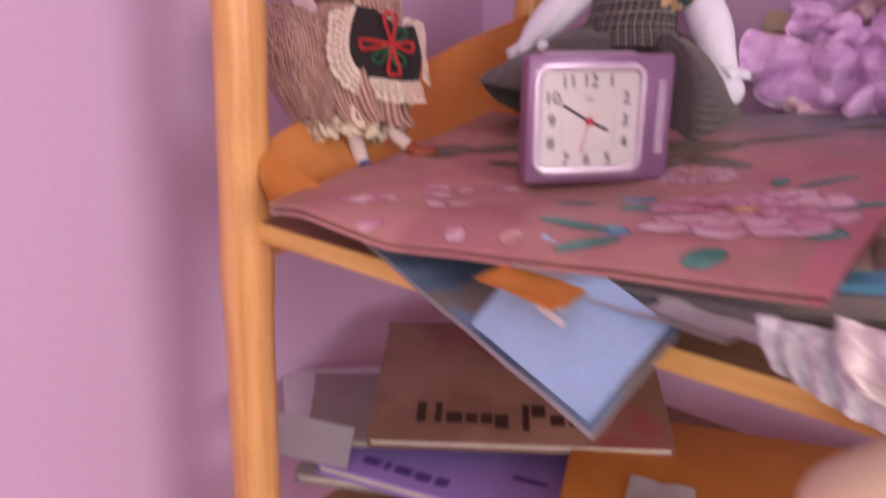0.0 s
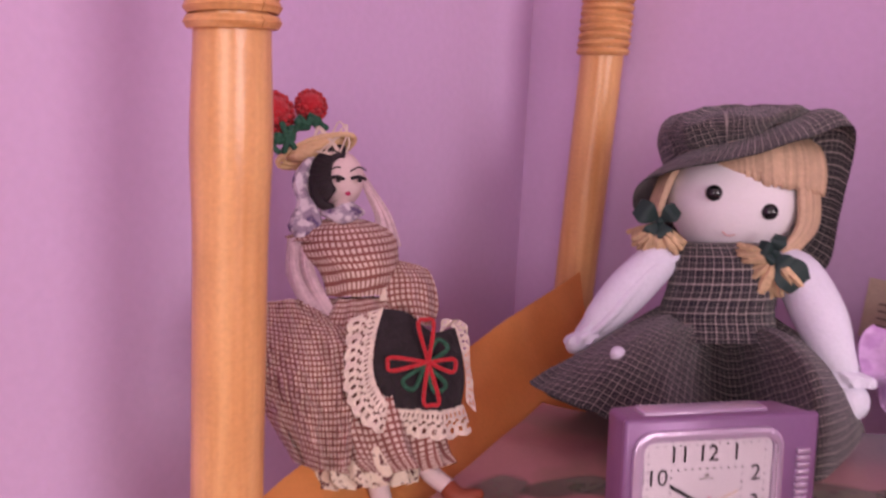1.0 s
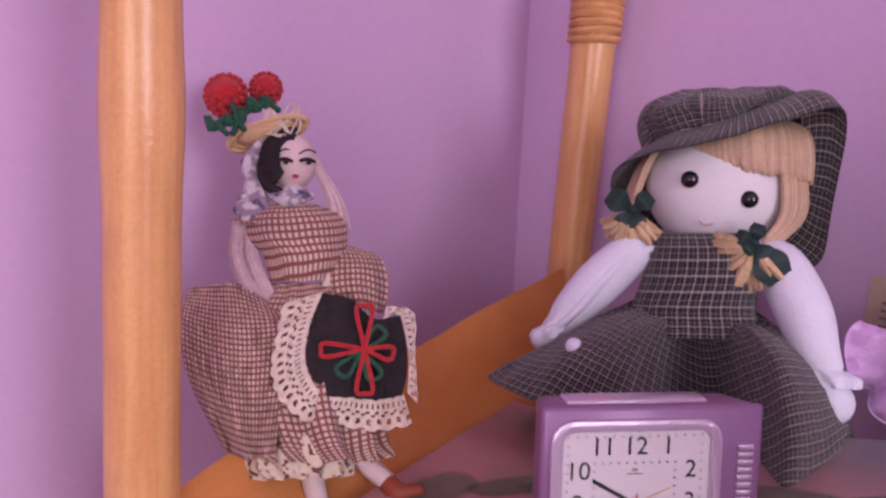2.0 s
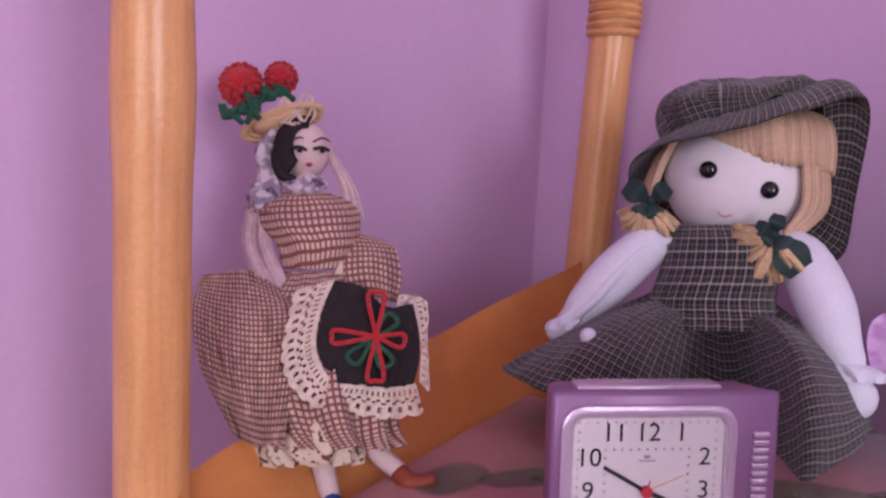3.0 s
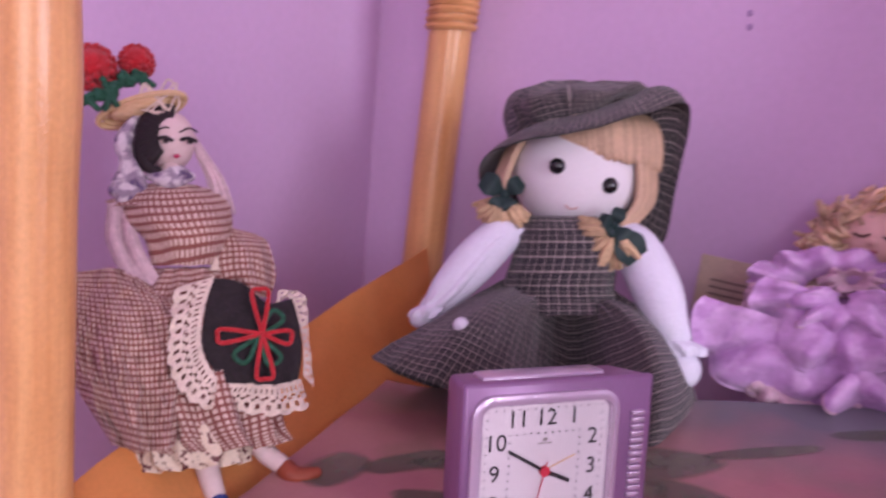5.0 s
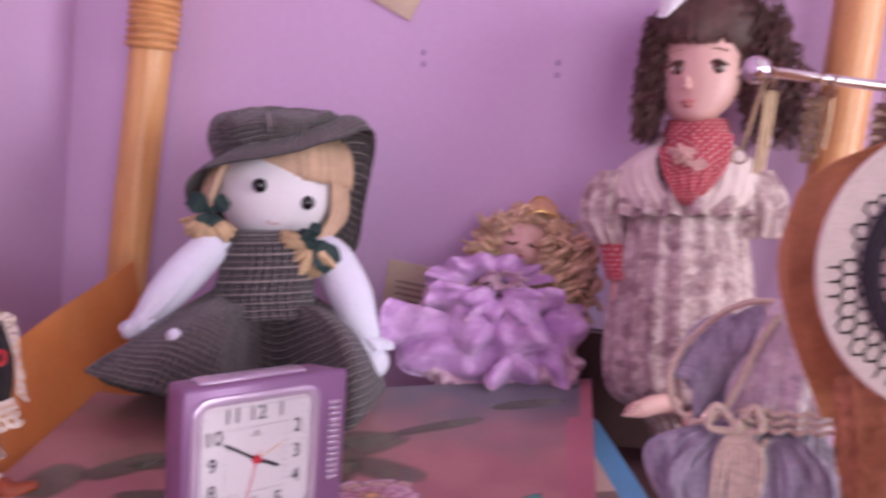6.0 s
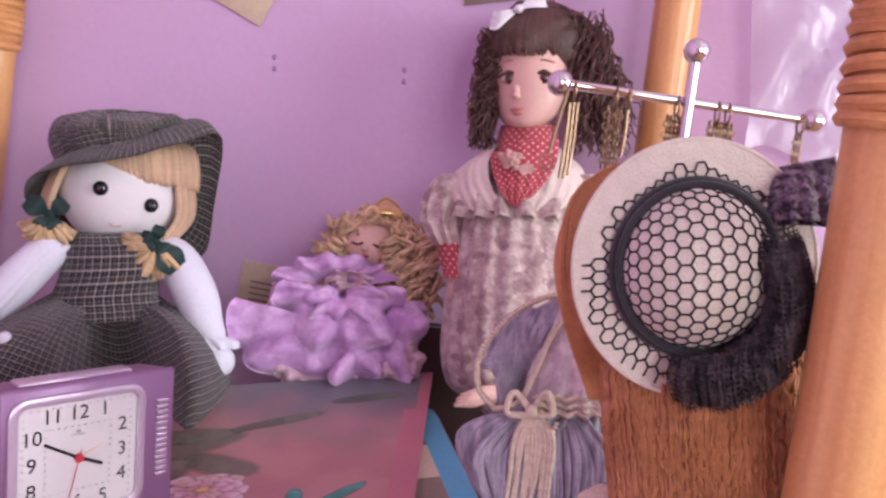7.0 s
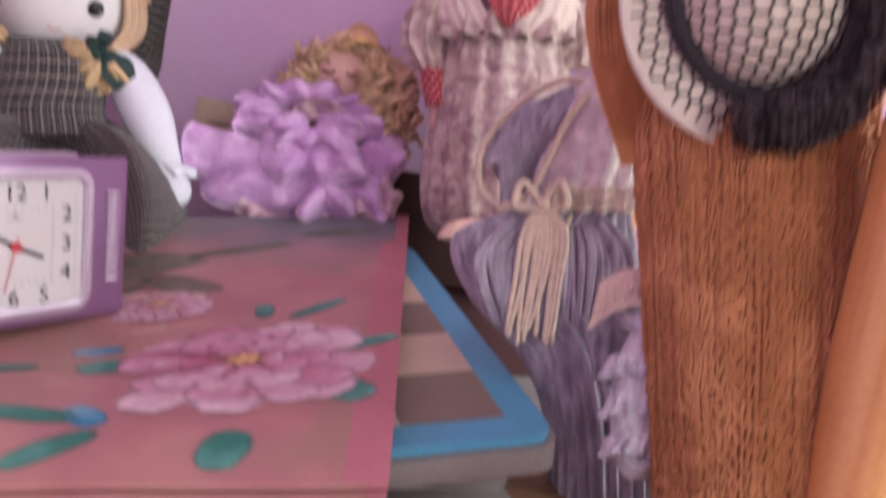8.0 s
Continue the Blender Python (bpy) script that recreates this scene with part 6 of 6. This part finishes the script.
def veiled_doll():
    """Auburn-haired doll in a blue satin dress, seen from behind, with a felt hat under a black net."""
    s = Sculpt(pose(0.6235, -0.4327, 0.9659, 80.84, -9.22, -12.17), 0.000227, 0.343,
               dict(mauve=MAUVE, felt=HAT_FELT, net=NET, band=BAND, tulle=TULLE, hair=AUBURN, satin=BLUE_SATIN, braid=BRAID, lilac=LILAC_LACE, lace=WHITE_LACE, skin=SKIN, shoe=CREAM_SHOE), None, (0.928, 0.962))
    rnd = random.Random(31)
    # hat: brim and dome about a tilted axis
    axis = Vector((0.34, -0.10, 0.94)).normalized()
    ex = (Vector((1, 0, 0)) - axis * axis.x).normalized()
    ey = axis.cross(ex)
    C = Vector((8, 88, -95))
    def hat(r, a, h):
        p = C + (ex * math.cos(a) + ey * math.sin(a)) * r + axis * h
        return (p.x, p.y, p.z)
    def dome(r):
        """Height of the hat over its brim plane at a distance r from the axis."""
        return 122 * math.sqrt(max(0.0, 1 - (r / 146) ** 2)) if r < 146 else -10 * ((r - 146) / 90) ** 2
    radii = [1, 20, 40, 60, 80, 100, 118, 130, 139, 145, 150, 163, 180, 197, 212, 224, 228]
    rows = [[s.p(*hat(r + (3 * wob(a * 1.5, 2) if r > 160 else 0), a, dome(r) + (6 * wob(a * 1.2, 7) * (r - 150) / 90 if r > 150 else 0))) for a in (2 * math.pi * j / 80 for j in range(80))] for r in radii]
    grid(s.net, rows, s.i("felt"), True)
    grid(s.net, [[p - Vector((0, 0, 0.0022)) for p in r] for r in rows[9:]], s.i("felt"), True)
    s.tube([hat(227, 2 * math.pi * j / 60, dome(227) - 4) for j in range(61)], 6, "felt", 8, 121)
    # net: hexagons, wider over the brim's lower side
    def net_point(x, y):
        r, a = math.hypot(x, y), math.atan2(y, x)
        r = 146 * math.sin(min(r / 138, 1.5)) if r < 207 else 150 + (r - 207)
        return hat(r, a, dome(r) + 3.5)
    size = 17.5
    seen = set()
    for i in range(-18, 19):
        for j in range(-18, 19):
            hx, hy = size * 1.5 * i, size * math.sqrt(3) * (j + 0.5 * (i % 2))
            r, a = math.hypot(hx, hy), math.atan2(hy, hx)
            limit = 266 if math.sin(a) < -0.15 or math.cos(a) < -0.93 and math.sin(a) < 0.1 else 232 + 14 * wob(a * 6)
            if r > limit:
                continue
            cs = [(hx + size * math.cos(radians(60 * k)), hy + size * math.sin(radians(60 * k))) for k in range(6)]
            for k in range(6):
                p, q = cs[k], cs[(k + 1) % 6]
                key = (round((p[0] + q[0]) / 2), round((p[1] + q[1]) / 2))
                if key in seen or math.hypot(*p) > 276 or math.hypot(*q) > 276:
                    continue
                seen.add(key)
                s.tube([net_point(*p), net_point(*q)], (1.9, 1.6), "net", 4, 3)
    s.tube([hat(152, 2 * math.pi * j / 60, 8) for j in range(61)], 12, "band", 8, 121)
    s.tube([hat(149, 2 * math.pi * j / 60, 24) for j in range(61)], 8, "band", 8, 121)
    # tulle bow at the side
    for k in range(52):
        a = radians(rnd.uniform(-102, 42))
        r = rnd.uniform(150, 190)
        u0, v0 = 22 + 150 * math.cos(a), 70 + 150 * math.sin(a)
        s.sheet([[(u0 - 30, v0 + 10, -60), (u0, v0 + 4, -40), (u0 + 34, v0 + 14, -60)], [(u0 - 36 + rnd.uniform(-8, 8), v0 - 34, -50 + rnd.uniform(-10, 24)), (u0, v0 - 44, -20 + rnd.uniform(-10, 16)), (u0 + 44, v0 - 24, -60 + rnd.uniform(-20, 10))],
                 [(u0 - 26, v0 - 70 + rnd.uniform(-10, 10), -70), (u0 + 6, v0 - 84 + rnd.uniform(-10, 10), -50), (u0 + 48, v0 - 60, -90)]], "tulle", 28, 28, 7, k * 1.3, freq=4, thick=0, keep=lambda i, j: i % 3 == 0 or j % 3 == 0)
    for k in range(5):
        s.sheet([[(120, 250 - 12 * k, -150), (180, 262 - 10 * k, -140 + rnd.uniform(-12, 12)), (255, 272 - 8 * k, -150)], [(120, 200 - 12 * k, -130), (190, 196 - 10 * k, -110 + rnd.uniform(-14, 14)), (262, 180 - 8 * k, -140)]], "mauve", 31, 25, 9, k * 2.1, freq=5)
    # head, ears, hair curtain
    s.ball((30, 20, -300), (160, 180, 150), "hair", 30)
    s.ball((-196, 30, -290), (22, 40, 36), "skin", 16)
    s.ball((205, -30, -260), (18, 30, 22), "skin", 14)
    def curtain(radius, thick, seed, count, d0):
        for k in range(count):
            a = radians(-184 + 188 * (k + rnd.uniform(-0.5, 0.5)) / count)
            w = rnd.uniform(0.93, 1.08)
            ph, wl = rnd.uniform(0, 0.9) + 2.2 * wob(k * 0.035, seed), 34 + 3 * wob(k * 0.05)
            end = -760 - rnd.uniform(0, 90)
            pts = []
            for i in range(60):
                f = i / 59
                v = 40 + (end - 40) * f
                c = math.cos(a)
                taper = 1 - (0.32 * f if c < 0 else 0.05 * f)
                x = 18 + radius * w * c * taper * (0.84 + 0.16 * min(1, f * 6)) + 9 * wob(k * 0.21, f * 2.5, seed) + 2.2 * math.sin(v / wl * 6.3 + ph) + 3 * wob(k * 0.9, f * 9, seed)
                z = d0 - radius * 0.72 * w * math.sin(a) - 40 * max(0, 1 - f * 6) + 6 * wob(k * 0.17, f * 3, seed + 5) + 6.0 * math.sin(v / wl * 6.3 + ph)
                pts.append((x, v, z))
            s.tube(pts, [thick] * 56 + [thick * 0.8, thick * 0.6, thick * 0.4, thick * 0.2], "hair", 4, 100)
    curtain(178, 2.0, 1.0, 760, -230)
    curtain(172, 3.2, 2.0, 520, -230)
    s.rings([(18, 30, -240, 150, 100), (20, -120, -236, 152, 106), (40, -400, -236, 140, 100), (56, -740, -240, 124, 88)], "hair", 60, 20, (3, 6), 21, 2.0)
    for k in range(520):
        f, g = rnd.random(), rnd.random()
        s.tube([(-40 + 50 * f, 300 + 20 * f, -240), (-120 - 70 * g, 222 + 24 * f, -230), (-150 - 94 * g + 8 * f, 120, -226 + 30 * f), (-140 - 92 * g + 8 * f, 0, -220), (-120 - 64 * g, -150, -208)], (2.4, 2.8, 2.8, 2.4, 1.2), "hair", 4)
    # puffed satin sleeve with braid edge
    s.ball((-300, -62, -590), (100, 108, 60), "satin", 30, -32)
    for k in range(46):
        f = k / 45
        u0, v0 = -204 - 186 * f + 40 * f * (1 - f), 30 - 30 * f - 92 * f * f + 60 * f * (1 - f)
        s.tube([(u0, v0, -548), (u0 * 0.5 - 160 + 14 * wob(k * 1.7), v0 * 0.5 - 52 + 12 * wob(k * 1.7, 3), -518 + 9 * wob(k * 2.3)), (-262 - 92 * f, -40 - 128 * f, -540)], (8, 12, 7), "satin", 7, 13)
    ring = [(-200, 34, -540), (-266, 34, -536), (-336, -4, -536), (-392, -70, -536), (-396, -134, -536), (-364, -172, -534)]
    for k, q in enumerate(spline(ring, 58)):
        s.ball((q[0], q[1], q[2] + 16), (9.5, 7.5, 8), "braid", 7, k * 50)
    for k, q in enumerate(spline([(-364, -172, -518), (-318, -158, -500), (-284, -100, -494), (-256, -40, -494), (-220, 10, -500)], 46)):
        s.ball((q[0], q[1], q[2] + 10), (8.5, 7, 8), "braid", 7, k * 50)
    # lilac bodice, belt, cords
    s.rings([(-176, 40, -560, 60, 60), (-200, -50, -550, 78, 66), (-214, -130, -546, 84, 66), (-222, -176, -546, 80, 62)], "lilac", 60, 18, (3, 9), 11, 2.0)
    for row_ in range(3):
        for k in range(30):
            s.ball((-286 + 5.4 * k, -150 - 14 * row_ + 3 * math.sin(k), -470 + 8 * wob(k * 0.3)), (6, 7, 5), "braid", 6, 45 * (k % 2))
    for k in range(10):
        u = -318 + 8 * k
        s.tube([(-292, -172, -462), (u - 6, -220, -452), (u - 16 + rnd.uniform(-8, 8), -300, -450), (u - 32 + rnd.uniform(-12, 12), -372 - rnd.uniform(0, 34), -452)], (6, 6.5, 6, 5), "braid", 7)
    for du in (-34, 28):
        s.tube([(-292, -176, -452), (-292 + du, -140, -444), (-292 + du * 1.4, -178, -444), (-292, -182, -450)], 8, "braid", 7, 17)
    s.ball((-292, -174, -446), (16, 15, 14), "braid", 12)
    for k in range(30):
        s.ball((-246 - 14 * math.sin(k * 0.2), -196 - 7.5 * k, -452 - 1.2 * k), (6, 5.5, 6), "braid", 6)
    # satin skirt over the lap, frill, lace leg
    s.rings([(-222, -160, -566, 80, 62), (-286, -214, -560, 148, 84), (-262, -310, -556, 146, 92), (-204, -410, -546, 112, 90), (-176, -530, -536, 92, 84), (-166, -720, -536, 92, 84)], "satin", 170, 56, (4, 9), 27, 5.0)
    for k in range(26):
        f = k / 25
        u = -400 + 260 * f
        s.tube([(u * 0.55 - 110, -188, -492), (u + 12 * wob(k * 1.9), -262 - 20 * wob(k * 0.7), -462 + 6 * wob(k * 3.1)), (u * 0.8 - 50 + 10 * wob(k * 2.7), -372, -462)], (4, 9, 5), "satin", 7, 13)
    s.lace([(-206, -340, -300), (-164, -318, -276), (-114, -324, -270), (-84, -356, -270)], [(-228, -396, -292), (-176, -366, -256), (-110, -362, -250), (-70, -404, -256)], "braid", 14, 6, 4, 1.0)
    s.sheet([[(-206, -318, -310), (-156, -298, -286), (-92, -330, -280)], [(-220, -374, -300), (-166, -348, -262), (-80, -384, -262)]], "braid", 18, 8, 4, 2.0)
    s.sheet([[(-226, -380, -330), (-164, -356, -330), (-90, -380, -330)], [(-210, -470, -360), (-160, -480, -360), (-90, -470, -360)]], "satin", 20, 12, 8, 4.0)
    s.tube([(-112, -390, -300), (-134, -450, -280), (-144, -530, -275), (-140, -610, -280)], (38, 48, 50, 42), "lace", 22)
    s.rings([(-116, -398, -296, 42, 42), (-120, -384, -296, 52, 46), (-124, -372, -298, 46, 42)], "lace", 50, 8, (1, 4), 10, 1.0, False)
    for k in range(3):
        s.rings([(-140, -440 - 62 * k, -280, 50, 50), (-144, -476 - 62 * k, -274, 60, 58)], "lace", 70, 8, (2, 8), 14, k * 2.0, False)
    for k in range(40):
        a = rnd.uniform(0, 6.28)
        s.ball((-146 + 30 * math.cos(a), -590 + 26 * math.sin(a), -232), (7, 7, 6), "lace", 7)
    # petticoat lace and a cream cloth foot hanging over the shelf edge
    back = s.m.inverted()
    def cloth(rows_w, mat_name, n, m, wave, seed, freq):
        cols = [spline(r, n) for r in rows_w]
        out = []
        for i in range(m):
            row = []
            for j in range(n):
                q = spline([c[j] for c in cols], m)[i]
                w = wave * (math.sin(freq * 2 * math.pi * j / n + wob(i * 0.2 + seed)) * (0.4 + 0.6 * i / m) + wob(j * 0.35 + seed, i * 0.35))
                row.append(back @ Vector((q[0], q[1] - w, q[2] + 0.4 * w)))
            out.append(row)
        grid(s.net, out, s.i(mat_name), False, (0.1, 0.1))
    cloth([[(0.535, -0.450, 0.768), (0.58, -0.45, 0.772), (0.64, -0.45, 0.775)], [(0.518, -0.472, 0.792), (0.57, -0.480, 0.800), (0.64, -0.480, 0.800)], [(0.508, -0.488, 0.798), (0.555, -0.496, 0.796), (0.63, -0.492, 0.790)],
           [(0.518, -0.490, 0.780), (0.56, -0.497, 0.772), (0.63, -0.492, 0.765)]], "lace", 70, 26, 0.004, 1.0, 8)
    cloth([[(0.538, -0.490, 0.808), (0.585, -0.493, 0.806), (0.64, -0.490, 0.806)], [(0.544, -0.506, 0.799), (0.59, -0.509, 0.797), (0.64, -0.504, 0.795)], [(0.552, -0.506, 0.788), (0.60, -0.508, 0.782), (0.64, -0.504, 0.776)]], "lilac", 50, 16, 0.003, 3.0, 6)
    tube(s.net, [back @ Vector(p) for p in ((0.60, -0.470, 0.775), (0.575, -0.496, 0.752), (0.556, -0.502, 0.736), (0.548, -0.503, 0.728))], (0.022, 0.022, 0.020, 0.012), s.i("shoe"), 24, 17)
    s.done("veiled_doll", "auburn-haired doll in blue satin dress and black-veiled cream hat")


folk_doll()
rag_doll()
curly_doll()
porcelain_doll()
veiled_doll()
